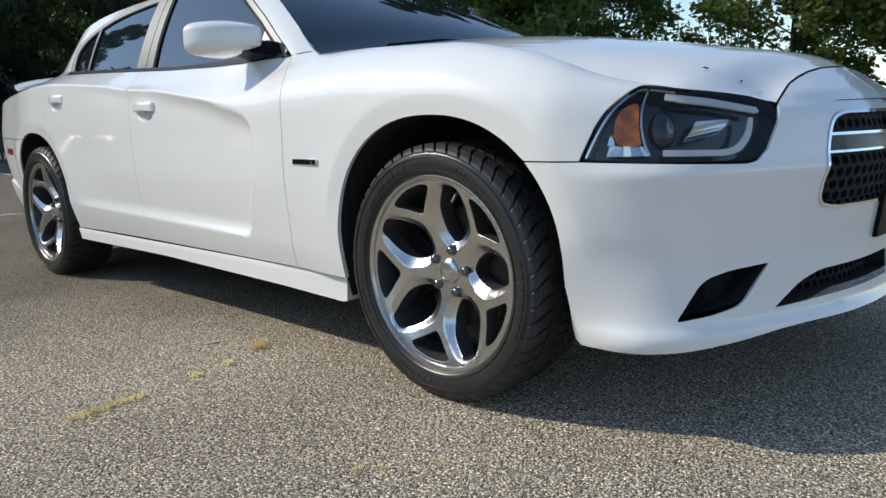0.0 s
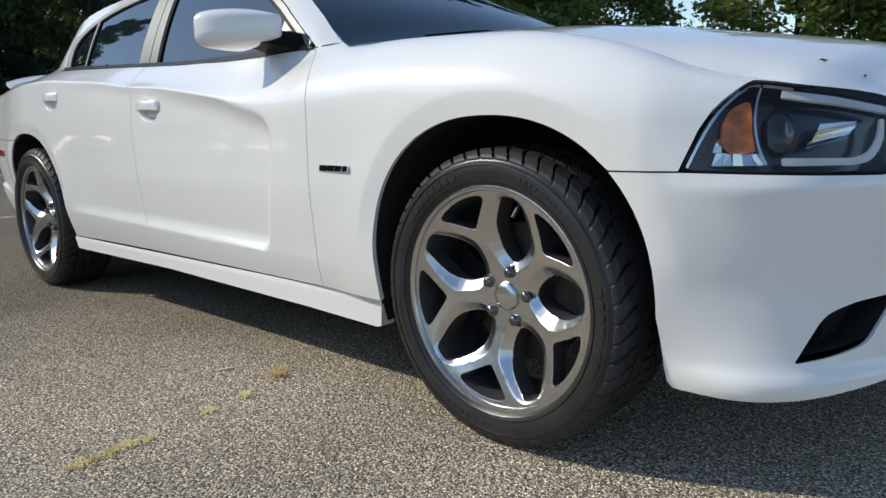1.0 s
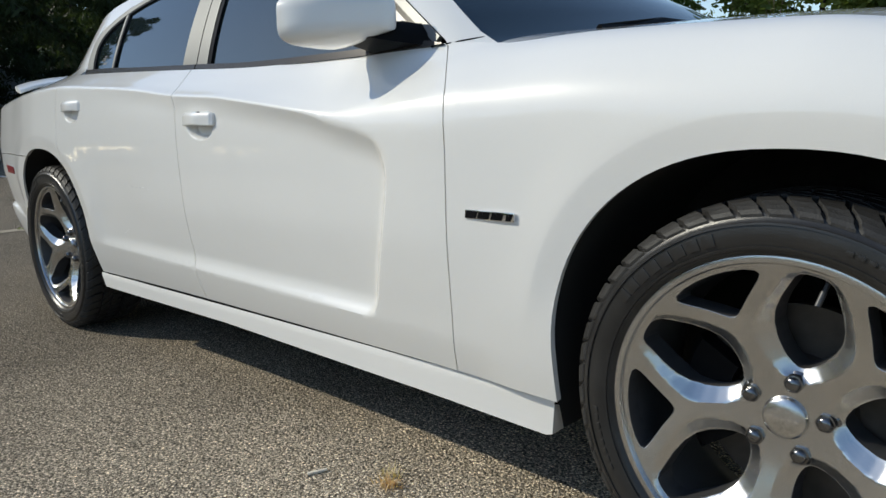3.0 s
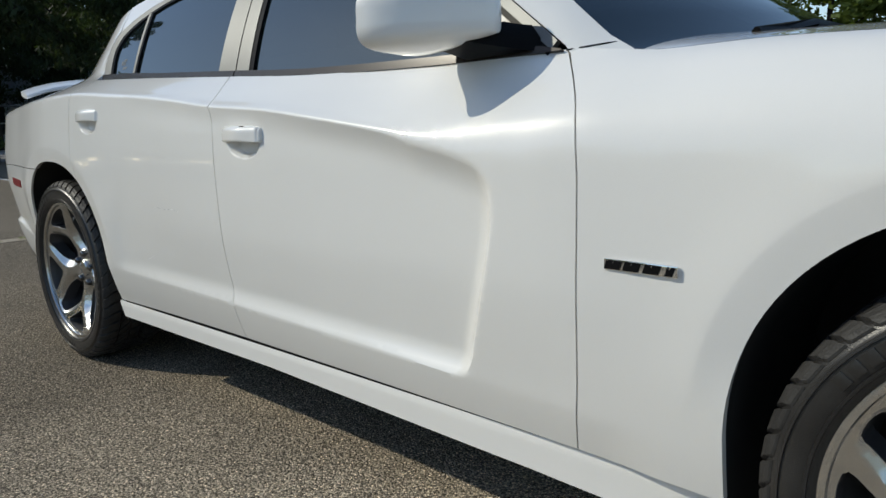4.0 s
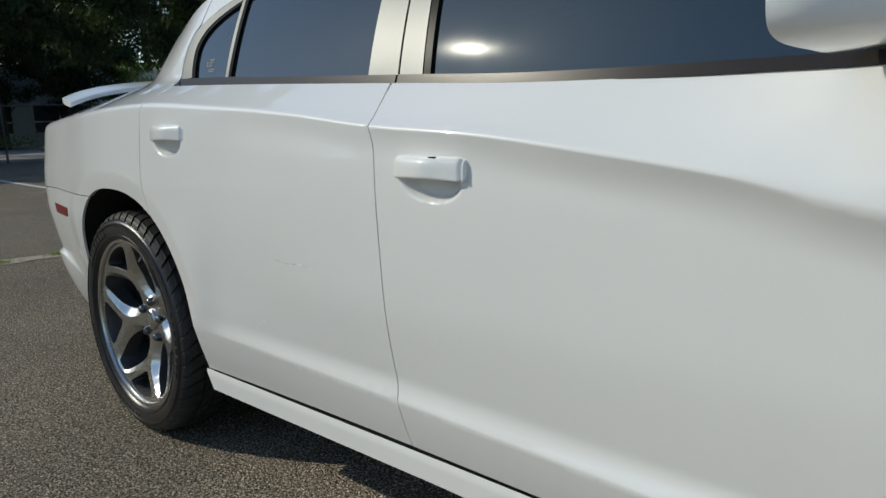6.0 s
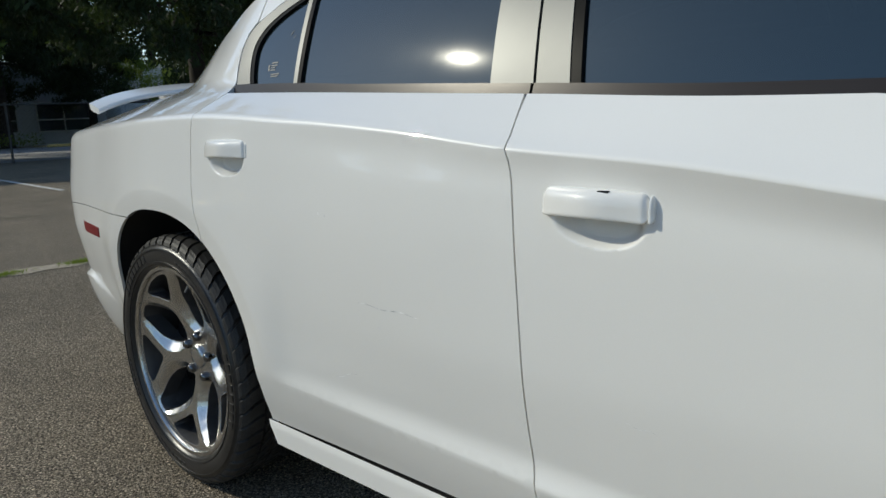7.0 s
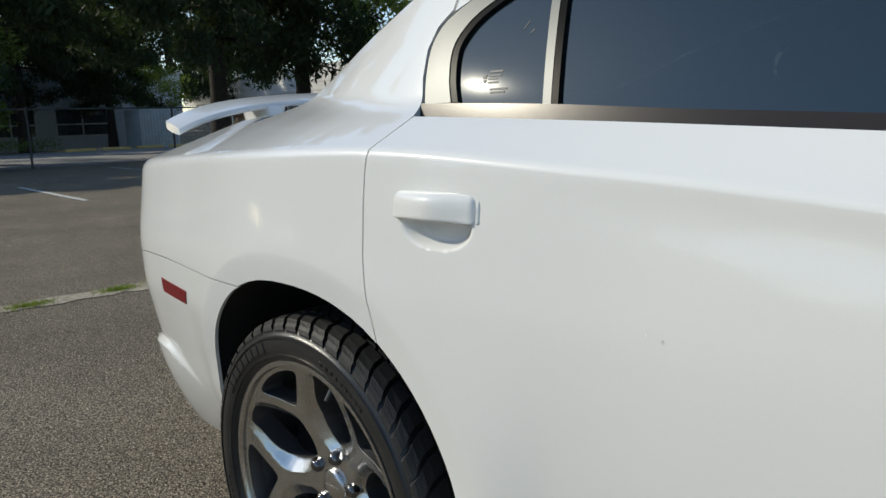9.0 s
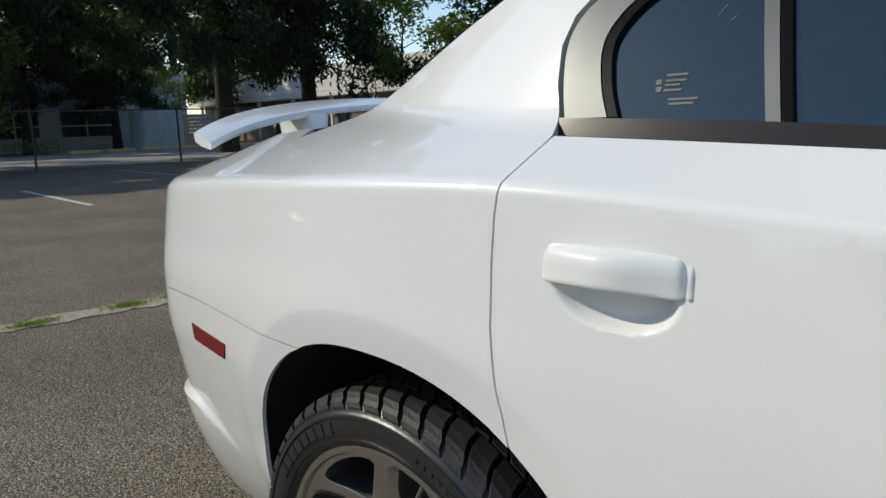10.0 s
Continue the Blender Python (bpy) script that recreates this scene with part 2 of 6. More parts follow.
def skin(name, outline, holes, step, surface, mat, parent, label="", depth=0.014, flip=False, sharp=35, fine=(), lines=()):
    """A panel cut out of a surface, its rims folded inward by depth. surface(u, w) gives places; fine, boxes with closer points."""
    v, f = sheet(outline, holes, step, fine, lines)
    P = surface(v[:, 0], v[:, 1])
    count = {}
    for tri in f:
        for a, b in ((tri[0], tri[1]), (tri[1], tri[2]), (tri[2], tri[0])):
            count[(a, b)] = count.get((a, b), 0) + 1
    rim = [(a, b) for (a, b) in count if (b, a) not in count]
    e = 1e-3
    N = np.cross(surface(v[:, 0] + e, v[:, 1]) - surface(v[:, 0] - e, v[:, 1]), surface(v[:, 0], v[:, 1] + e) - surface(v[:, 0], v[:, 1] - e))
    N /= np.maximum(np.linalg.norm(N, axis=1), 1e-12)[:, None]
    if flip:
        N, f = -N, f[:, ::-1]
        rim = [(b, a) for a, b in rim]
    verts, faces = list(P), [tuple(t) for t in f]
    down = {}
    for a, b in rim:
        for k in (a, b):
            if k not in down:
                down[k] = len(verts)
                verts.append(P[k] - N[k] * depth)
    faces += [(b, a, down[a], down[b]) for a, b in rim]
    return obj(name, verts, faces, mat, parent, label, True, sharp)


def both(ob):
    """The same part on the other side of the car."""
    me = ob.data.copy()
    me.transform(Matrix.Translation((0, 2 * MID, 0)) @ Matrix.Diagonal((1, -1, 1, 1)))
    me.flip_normals()
    o = new(ob.name, me)
    o.parent = ob.parent
    if "label" in ob:
        o["label"] = ob["label"]
    return o


# ---- asphalt ground ----
def asphalt():
    m = bpy.data.materials.new("weathered_asphalt")
    m.use_nodes = True
    nt = m.node_tree
    L, N = nt.links.new, nt.nodes.new
    b = nt.nodes["Principled BSDF"]
    tc = N("ShaderNodeTexCoord")
    vor = N("ShaderNodeTexVoronoi")
    vor.inputs["Scale"].default_value = 178
    warp = N("ShaderNodeTexNoise")
    warp.inputs["Scale"].default_value, warp.inputs["Detail"].default_value = 110, 2
    L(tc.outputs["Object"], warp.inputs["Vector"])
    bent = N("ShaderNodeVectorMath")
    bent.operation, bent.inputs[1].default_value = "MULTIPLY_ADD", (0.009, 0.009, 0.009)
    L(warp.outputs["Color"], bent.inputs[0])
    L(tc.outputs["Object"], bent.inputs[2])
    L(bent.outputs[0], vor.inputs["Vector"])
    pit = N("ShaderNodeTexNoise")
    pit.inputs["Scale"].default_value, pit.inputs["Detail"].default_value = 125, 4
    L(tc.outputs["Object"], pit.inputs["Vector"])
    pitr = N("ShaderNodeMapRange")
    pitr.inputs[1].default_value, pitr.inputs[2].default_value, pitr.inputs[3].default_value, pitr.inputs[4].default_value = 0.36, 0.62, 0.34, 1.56
    L(pit.outputs["Fac"], pitr.inputs[0])
    stone = N("ShaderNodeValToRGB")
    r = stone.color_ramp
    r.elements[0].position, r.elements[0].color = 0.0, (0.108, 0.092, 0.070, 1)
    r.elements[1].position, r.elements[1].color = 1.0, (0.47, 0.395, 0.295, 1)
    for p, c in ((0.45, (0.222, 0.186, 0.140, 1)), (0.86, (0.335, 0.282, 0.212, 1))):
        r.elements.new(p).color = c
    sep = N("ShaderNodeSeparateColor")
    L(vor.outputs["Color"], sep.inputs[0])
    L(sep.outputs[0], stone.inputs[0])
    gap = N("ShaderNodeMapRange")
    gap.inputs[1].default_value, gap.inputs[2].default_value, gap.inputs[3].default_value, gap.inputs[4].default_value = 0.25, 0.75, 1.15, 0.35
    L(vor.outputs["Distance"], gap.inputs[0])
    big = N("ShaderNodeTexNoise")
    big.inputs["Scale"].default_value, big.inputs["Detail"].default_value = 0.9, 6
    L(tc.outputs["Object"], big.inputs["Vector"])
    bigr = N("ShaderNodeMapRange")
    bigr.inputs[1].default_value, bigr.inputs[2].default_value, bigr.inputs[3].default_value, bigr.inputs[4].default_value = 0.3, 0.7, 0.82, 1.15
    L(big.outputs["Fac"], bigr.inputs[0])
    m1 = N("ShaderNodeMath")
    m1.operation = "MULTIPLY"
    L(gap.outputs[0], m1.inputs[0])
    L(bigr.outputs[0], m1.inputs[1])
    m0 = N("ShaderNodeMath")
    m0.operation = "MULTIPLY"
    L(m1.outputs[0], m0.inputs[0])
    L(pitr.outputs[0], m0.inputs[1])
    m1 = m0
    # the surface gets darker towards -x, with a ragged edge
    pos = N("ShaderNodeSeparateXYZ")
    L(tc.outputs["Object"], pos.inputs[0])
    rag = N("ShaderNodeMath")
    rag.operation, rag.inputs[1].default_value = "MULTIPLY_ADD", 1.6
    L(big.outputs["Fac"], rag.inputs[0])
    L(pos.outputs[0], rag.inputs[2])
    x_tone = N("ShaderNodeMapRange")
    x_tone.inputs[1].default_value, x_tone.inputs[2].default_value, x_tone.inputs[3].default_value, x_tone.inputs[4].default_value = -1.9, -0.2, 1.29, 2.55
    L(rag.outputs[0], x_tone.inputs[0])
    m2 = N("ShaderNodeMath")
    m2.operation = "MULTIPLY"
    L(m1.outputs[0], m2.inputs[0])
    L(x_tone.outputs[0], m2.inputs[1])
    m1 = m2
    mix = N("ShaderNodeMix")
    mix.data_type, mix.blend_type = "RGBA", "MULTIPLY"
    mix.inputs["Factor"].default_value = 1
    L(stone.outputs[0], mix.inputs["A"])
    L(m1.outputs[0], mix.inputs["B"])
    L(mix.outputs["Result"], b.inputs["Base Color"])
    b.inputs["Roughness"].default_value = 0.9
    b.inputs["Specular IOR Level"].default_value = 0.15
    bp = N("ShaderNodeBump")
    bp.inputs["Strength"].default_value, bp.inputs["Distance"].default_value, bp.invert = 1.0, 0.007, True
    L(vor.outputs["Distance"], bp.inputs["Height"])
    L(bp.outputs[0], b.inputs["Normal"])
    return m


M_ASPHALT = asphalt()
tagged(obj("ground", [(-400, -400, 0), (400, -400, 0), (400, 400, 0), (-400, 400, 0)], [(0, 1, 2, 3)], M_ASPHALT, smooth=False), "weathered grey-brown asphalt of a parking lot", "ground", kind="structure")


# ---- the car: its side surface ----
MID = 0.012           # the car's middle line
WB = 3.052            # from axle to axle
PLAN = [(-4.17, 0.012), (-4.165, -0.25), (-4.145, -0.48), (-4.11, -0.65), (-4.05, -0.765), (-3.97, -0.84), (-3.86, -0.887), (-3.71, -0.911), (-3.51, -0.935), (-3.35, -0.953), (-3.20, -0.967), (-3.05, -0.974),
        (-2.75, -0.970), (-2.30, -0.958), (-1.85, -0.953), (-1.35, -0.953), (-0.95, -0.956), (-0.60, -0.960), (-0.20, -0.965), (0.0, -0.966), (0.22, -0.957), (0.36, -0.940), (0.45, -0.918),
        (0.56, -0.878), (0.66, -0.810), (0.735, -0.700), (0.785, -0.58), (0.832, -0.46), (0.872, -0.32), (0.895, -0.16), (0.902, 0.012)]


def plan_tables():
    p = np.array(PLAN)
    s = np.concatenate(([0], np.cumsum(np.hypot(*np.diff(p, axis=0).T))))
    fx, fy = pchip(s, p[:, 0]), pchip(s, p[:, 1])
    q = np.linspace(0, s[-1], 1400)
    x, y = fx(q), fy(q)
    for _ in range(30):
        y[1:-1] = 0.25 * y[:-2] + 0.5 * y[1:-1] + 0.25 * y[2:]
        x[1:-1] = 0.25 * x[:-2] + 0.5 * x[1:-1] + 0.25 * x[2:]
    s = np.concatenate(([0], np.cumsum(np.hypot(np.diff(x), np.diff(y)))))
    s -= np.interp(-1.5, x, s) + 1.5
    tx, ty = np.gradient(x, s), np.gradient(y, s)
    n = np.hypot(tx, ty)
    return s, x, y, -ty / n, tx / n


U, PX, PY, PNX, PNY = plan_tables()
U0, U1 = U[0], U[-1]


CREASE = pchip((-4.9, -4.3, -3.9, -3.4, -2.85, -2.4, -2.1, -1.85, -1.58, -1.35, -1.136, -1.02, -0.94, -0.80, -0.60, -0.35, 0.0, 0.25, 0.5, 0.62, 0.75, 0.9, 1.05, 1.7),
               (0.985, 0.985, 0.995, 1.018, 1.034, 1.010, 0.985, 0.957, 0.938, 0.911, 0.881, 0.866, 0.864, 0.886, 0.930, 0.945, 0.935, 0.895, 0.828, 0.815, 0.808, 0.800, 0.79, 0.79))
ROUND = pchip((-4.9, -3.9, -2.85, -2.1, -1.85, -1.2, -1.0, -0.85, -0.75, -0.5, 0.0, 0.35, 0.6, 1.7), (0.03, 0.020, 0.010, 0.006, 0.0045, 0.006, 0.020, 0.055, 0.08, 0.10, 0.10, 0.09, 0.05, 0.05))
LEAN_IN = pchip((-4.9, -3.9, -3.4, -2.85, -2.4, -1.85, -1.35, -0.95, -0.75, -0.5, 0.0, 0.4, 0.95, 1.08, 1.7), (70, 70, 69, 63, 57, 47, 40, 33.5, 44, 66, 76, 78, 78, 56, 50))
TUCK = pchip((0.10, 0.20, 0.29, 0.38, 0.50, 0.65, 0.80, 0.90, 1.05, 1.4), (0.10, 0.068, 0.040, 0.020, 0.005, 0.0, 0.003, 0.012, 0.03, 0.06))
SCALLOP_FRONT = pchip((0.30, 0.42, 0.50, 0.577, 0.64, 0.72, 0.78, 0.86, 1.1), (-0.925, -0.905, -0.880, -0.855, -0.838, -0.826, -0.828, -0.85, -0.95))
SCALLOP_TOP = pchip((-2.9, -2.4, -2.1, -1.85, -1.58, -1.35, -1.136, -1.018, -0.934, -0.87, -0.83, -0.6), (1.031, 1.008, 0.983, 0.955, 0.936, 0.909, 0.880, 0.853, 0.836, 0.816, 0.79, 0.74))
SCALLOP_DEPTH = pchip((-2.75, -2.55, -2.3, -1.85, -1.3, -0.9, -0.6), (0.0, 0.0, 0.004, 0.015, 0.023, 0.028, 0.028))
LEDGE_DEPTH = pchip((-2.75, -2.56, -2.45, -1.85, -1.3, -0.9, -0.6), (0.0, 0.001, 0.009, 0.018, 0.023, 0.028, 0.028))
NOSE = pchip((0.15, 0.21, 0.245, 0.262, 0.288, 0.36, 0.43, 0.50, 0.60, 0.638, 0.660, 0.70, 0.78, 0.85), (0.06, 0.022, 0.004, 0.005, 0.018, 0.028, 0.030, 0.022, 0.010, 0.004, 0.012, 0.022, 0.045, 0.075))
TAIL = pchip((0.15, 0.25, 0.38, 0.46, 0.515, 0.60, 0.70, 0.78, 0.90, 1.0), (0.205, 0.130, 0.068, 0.044, 0.034, 0.018, 0.004, 0.003, 0.016, 0.03))
LIP_HEIGHT = pchip((-4.9, -4.0, -3.82, -3.70, -3.58, -3.3), (0.497, 0.497, 0.507, 0.474, 0.428, 0.40))   # the ledge round the lower tail
ARCHES = {0.0: (0.405, 0.414, 0.415), -WB: (0.402, 0.441, 0.418)}   # half lengths behind and ahead of the axle, height


def arch_distance(x, z, cx):
    """How far outside a wheel opening a place lies."""
    back, ahead, high = ARCHES[cx]
    a, b = np.abs(x - cx) / np.where(x < cx, back, ahead), np.maximum(z - 0.375, -0.3) / high
    return ((a ** 2.25 + np.abs(b) ** 2.25) ** (1 / 2.25) - 1) * 0.41


def arch_curve(cx, x_low, x_high, z_low, n=44, grow=0.0):
    """The edge of a wheel opening, from its rear foot over the top to its front foot."""
    back, ahead, high = ARCHES[cx]
    out = []
    for k in range(n + 1):
        a = math.pi * (1 - k / n)
        c, s = math.cos(a), math.sin(a)
        e = 2 / 2.25
        out.append((cx + ((back if c < 0 else ahead) + grow) * math.copysign(abs(c) ** e, c), 0.375 + (high + grow) * abs(s) ** e))
    return [(x_low, z_low)] + out + [(x_high, z_low)]


HANDLES = ((-2.650, 0.950, 0.160, -0.035), (-1.677, 0.874, 0.168, -0.065))   # middle, height, length, slope


CAB_BASE = pchip((-3.75, -3.4, -3.1, -2.82, -2.3, -1.87, -1.2, -0.7, -0.3), (0.55, 0.690, 0.788, 0.831, 0.832, 0.832, 0.838, 0.832, 0.80))
ROOF_EDGE = pchip((-3.62, -3.50, -3.37, -3.27, -3.185, -3.08, -2.85, -2.6, -2.3, -1.9, -1.5, -1.25, -1.0, -0.80, -0.635, -0.45), (1.070, 1.117, 1.167, 1.205, 1.238, 1.278, 1.350, 1.392, 1.418, 1.432, 1.42, 1.378, 1.250, 1.122, 1.006, 0.955))


def cabin(x, z):
    """The side of the cabin over the belt line."""
    x, z = np.asarray(x, float), np.asarray(z, float)
    h = np.maximum(z - 1.04, -0.05)
    back = smooth(-2.80, -3.6, x)
    y = CAB_BASE(x) - 0.36 * h - 0.42 * h * h - back * (0.42 * h)
    return np.column_stack((x, MID - 0.012 - y, z))


def rail(x, z):
    """The cabin side where it rounds off into the roof and the windscreen."""
    p = cabin(x, z)
    k = np.clip(1 - (ROOF_EDGE(p[:, 0]) - p[:, 2]) / 0.085, 0, 1)
    p[:, 1] += 0.034 * k * k * smooth(-2.75, -2.2, p[:, 0])
    return p


TABLE = {}


def tail_table():
    """The quarter panel above its crease: in over the shoulder, then up into the rear pillar by a soft hollow."""
    us, ws = np.linspace(-4.05, -2.80, 280), np.linspace(0, 0.62, 500)
    D, Z = [], []
    for u in us:
        zc, r, phi = float(CREASE(u)), float(ROUND(u)), math.radians(float(LEAN_IN(u)))
        k = 2 * r / phi
        d1, z1 = k * (1 - math.cos(phi)), zc - r + k * math.sin(phi)
        tk = float(TUCK(zc + 0.02)) * (1 - float(smooth(-3.25, -3.55, u))) + float(smooth(-3.25, -3.55, u)) * float(TAIL(1.0))
        z = z1 + np.linspace(0, 1, 1600) ** 1.5 * 0.48
        dq = d1 + (z - z1) * math.tan(phi)
        nx = float(np.interp(u, U, PNX))
        dc = -float(np.interp(u, U, PY)) - tk + cabin(np.full(len(z), u), z)[:, 1]
        dc = -float(np.interp(u, U, PY)) - tk + cabin(float(np.interp(u, U, PX)) + nx * (np.minimum(dc, 0.5) + tk), z)[:, 1]
        kk = 0.022 + 0.014 * float(smooth(-2.85, -3.05, u))
        h = np.clip(0.5 + 0.5 * (dc - dq) / kk, 0, 1)
        d = dc * (1 - h) + dq * h - kk * h * (1 - h)
        s = np.concatenate(([0], np.cumsum(np.hypot(np.diff(d), np.diff(z)))))
        D.append(np.interp(ws, s, d - d[0] + d1))
        Z.append(np.interp(ws, s, z))
    TABLE["u"], TABLE["w"], TABLE["d"], TABLE["z"] = us, ws, np.array(D), np.array(Z)


def from_table(u, a):
    us, ws = TABLE["u"], TABLE["w"]
    x, y = (np.clip(u, us[0], us[-1]) - us[0]) / (us[1] - us[0]), np.clip(a, 0, ws[-1]) / (ws[1] - ws[0])
    i, j = np.clip(x.astype(int), 0, len(us) - 2), np.clip(y.astype(int), 0, len(ws) - 2)
    p, q = x - i, y - j
    out = []
    for T in (TABLE["d"], TABLE["z"]):
        out.append(T[i, j] * (1 - p) * (1 - q) + T[i + 1, j] * p * (1 - q) + T[i, j + 1] * (1 - p) * q + T[i + 1, j + 1] * p * q)
    return out


def crisp(q):
    """A step that begins at a clear edge and eases out."""
    q = np.clip(q, 0, 1)
    q = q * q / (q + 0.05) * 1.05
    return 1 - (1 - q) ** 2


def section(u, w):
    """How far in from the outline, and how high, a place on the body lies."""
    u, w = np.asarray(u, float), np.asarray(w, float)
    zc, r, phi = CREASE(u), ROUND(u), np.radians(LEAN_IN(u))
    a = w - zc
    k = 2 * r / phi
    th = phi * np.clip((a + r) / (2 * r), 0, 1)
    over = np.maximum(a - r, 0)
    inset = k * (1 - np.cos(th)) + over * np.sin(phi)
    z = np.where(a < -r, w, zc - r + k * np.sin(th) + over * np.cos(phi))
    if TABLE:
        back = (u < -2.815) & (a > r)
        td, tz = from_table(u, a - r)
        inset, z = np.where(back, td, inset), np.where(back, tz, z)
    tuck = TUCK(np.minimum(w, zc + 0.02))
    nose = smooth(0.36, 0.62, u)
    tuck = tuck * (1 - nose) + nose * (NOSE(np.minimum(w, 0.80)))
    tail = smooth(-3.25, -3.55, u)
    tuck = tuck * (1 - tail) + tail * (TAIL(np.minimum(w, 1.0)) - 0.017 * smooth(-3.57, -3.84, u) * (1 - smooth(LIP_HEIGHT(u) - 0.003, LIP_HEIGHT(u) + 0.013, w)))
    inset = inset + tuck
    # the long hollow in the doors
    ca, cb = np.clip((w - 0.386 + 0.0256 * (u + 1.0)) / 0.052, 0, 1), np.clip((SCALLOP_FRONT(w) - u) / 0.054, 0, 1)
    d = (SCALLOP_DEPTH(u) * smooth(0.52, 0.80, w) + LEDGE_DEPTH(u) * (1 - smooth(0.52, 0.80, w))) * crisp(1 - np.hypot(1 - ca, 1 - cb)) * crisp((SCALLOP_TOP(u) - w) / (0.058 + 0.020 * smooth(-1.9, -1.0, u)))
    inset = inset + d + 0.009 * np.clip((0.392 - 0.0256 * (u + 1.0) - w) / 0.10, 0, 1.2) * smooth(-0.50, -0.62, u) * smooth(-2.72, -2.60, u)
    # the doors swell between sill and belt line
    inset = inset - 0.012 * smooth(-2.50, -1.95, u) * smooth(-0.40, -0.75, u) * smooth(0.42, 0.62, w) * smooth(1.0, 0.88, w)
    # finger cups under the handles
    for hx, hz, ln, tilt in HANDLES:
        e = np.hypot((u - hx + 0.006) / (0.455 * ln), (w - (hz - 0.022 + tilt * (u - hx))) / 0.037)
        inset = inset + 0.024 * smooth(1.0, 0.62, e)
    # a flat lip round the wheel openings
    for cx in (0.0, -WB):
        g = arch_distance(u, w, cx)
        inset = inset + 0.16 * np.clip(0.052 - g, 0, 0.06) * smooth(0.40, 0.56, w) - 0.002 * (1 - smooth(0.052, 0.14, g)) * smooth(0.40, 0.56, w)
    return inset, z



def side(u, w):
    i, z = section(u, w)
    x, y = np.interp(u, U, PX), np.interp(u, U, PY)
    nx, ny = np.interp(u, U, PNX), np.interp(u, U, PNY)
    return np.column_stack((x + nx * i, y + ny * i, z))


tail_table()


def w_at(u, z):
    """The length up the section at which the body is z high."""
    lo, hi = 0.0, 1.6
    for _ in range(40):
        m = (lo + hi) / 2
        if float(section(u, m)[1]) < z:
            lo = m
        else:
            hi = m
    return lo


def edge_w(u):
    """The length up the section at which the rear pillar meets the rear window."""
    lo, hi = float(CREASE(u)), float(CREASE(u)) + 0.62
    for _ in range(36):
        m = (lo + hi) / 2
        p = side(np.array([u]), np.array([m]))[0]
        if p[2] < float(ROOF_EDGE(p[0])) - 0.004:
            lo = m
        else:
            hi = m
    return lo


BELT = pchip((-2.95, -2.75, -1.87, -1.51, -1.21, -0.98, -0.74, -0.5), (1.090, 1.083, 1.038, 1.018, 1.011, 1.009, 1.013, 1.02))
DOOR_GAP = [(-1.803, 0.3015), (-1.808, 0.413), (-1.815, 0.445), (-1.818, 0.54), (-1.819, 0.615), (-1.829, 0.824), (-1.840, 0.922), (-1.848, 0.957), (-1.857, 0.99), (-1.866, 1.03)]
QUARTER_GAP = [(-2.772, 0.742), (-2.7945, 0.765), (-2.804, 0.81), (-2.814, 0.87), (-2.817, 0.95), (-2.817, 1.0), (-2.813, 1.036)]


def eased(line, n=40):
    """A gap line drawn smoothly through its places."""
    zs = [p[1] for p in line]
    f = pchip(zs, [p[0] for p in line])
    return [(float(f(z)), float(z)) for z in np.linspace(zs[0], zs[-1], n)]


FENDER_GAP, DOOR_GAP = eased([(-0.680, 0.3005), (-0.662, 0.41), (-0.652, 0.51), (-0.647, 0.606), (-0.6455, 0.70), (-0.646, 0.79), (-0.651, 0.848), (-0.664, 0.904), (-0.690, 0.955), (-0.722, 1.005)]), eased(DOOR_GAP)
G = 0.0017            # half a gap between panels

MARKER = [(-3.699, 0.676), (-3.540, 0.670), (-3.527, 0.703), (-3.704, 0.711)]
SCRATCHES = (((-2.214, 0.660), (-2.030, 0.657), 0.0022), ((-2.332, 0.477), (-2.235, 0.508), 0.0012), ((-2.157, 0.6175), (-2.149, 0.620), 0.0016), ((-2.319, 0.829), (-2.316, 0.827), 0.0016), ((-2.30, 0.826), (-2.295, 0.823), 0.0016), ((-1.64, 0.566), (-1.58, 0.562), 0.001))
car = empty("car", Matrix.Translation((0, 0, 0)), "white pearl four-door sedan with polished alloy wheels, parked on asphalt", "car")


def shift(line, d):
    return [(x + d, z) for x, z in line]


def belt_line(x0, x1, n=24, drop=0.0):
    return [(x, w_at(x, float(BELT(x)) - drop)) for x in np.linspace(x0, x1, n)]


STEP = 0.0125


def folds(u0, u1, n=60):
    """Lines along the shoulder crease, for panels between u0 and u1."""
    us = np.linspace(u0, u1, n)
    return [[(u, float(CREASE(u)) + k * float(ROUND(u))) for u in us] for k in (-1.0, -0.4, 0.4, 1.0)]


def lip(cx, grow):
    """Two close lines along the edge of the flat lip round a wheel opening."""
    return [arch_curve(cx, 0, 0, 0, 60, grow + d)[1:-1] for d in (-0.002, 0.003)]


def scallop_edges():
    """Lines along the edge of the hollow in the front door."""
    us = np.linspace(-1.83, -1.06, 60)
    low = [[(u, 0.386 - 0.0256 * (u + 1.0) + d) for u in np.linspace(-1.80, -0.95, 50)] for d in (0.0, 0.004)]
    fore = [[(float(SCALLOP_FRONT(w)) - d, w) for w in np.linspace(0.45, 0.76, 26)] for d in (0.0, 0.004)]
    return low + fore + [[(u, float(SCALLOP_TOP(u)) - d) for u in us] for d in (0.0035, 0.008)]


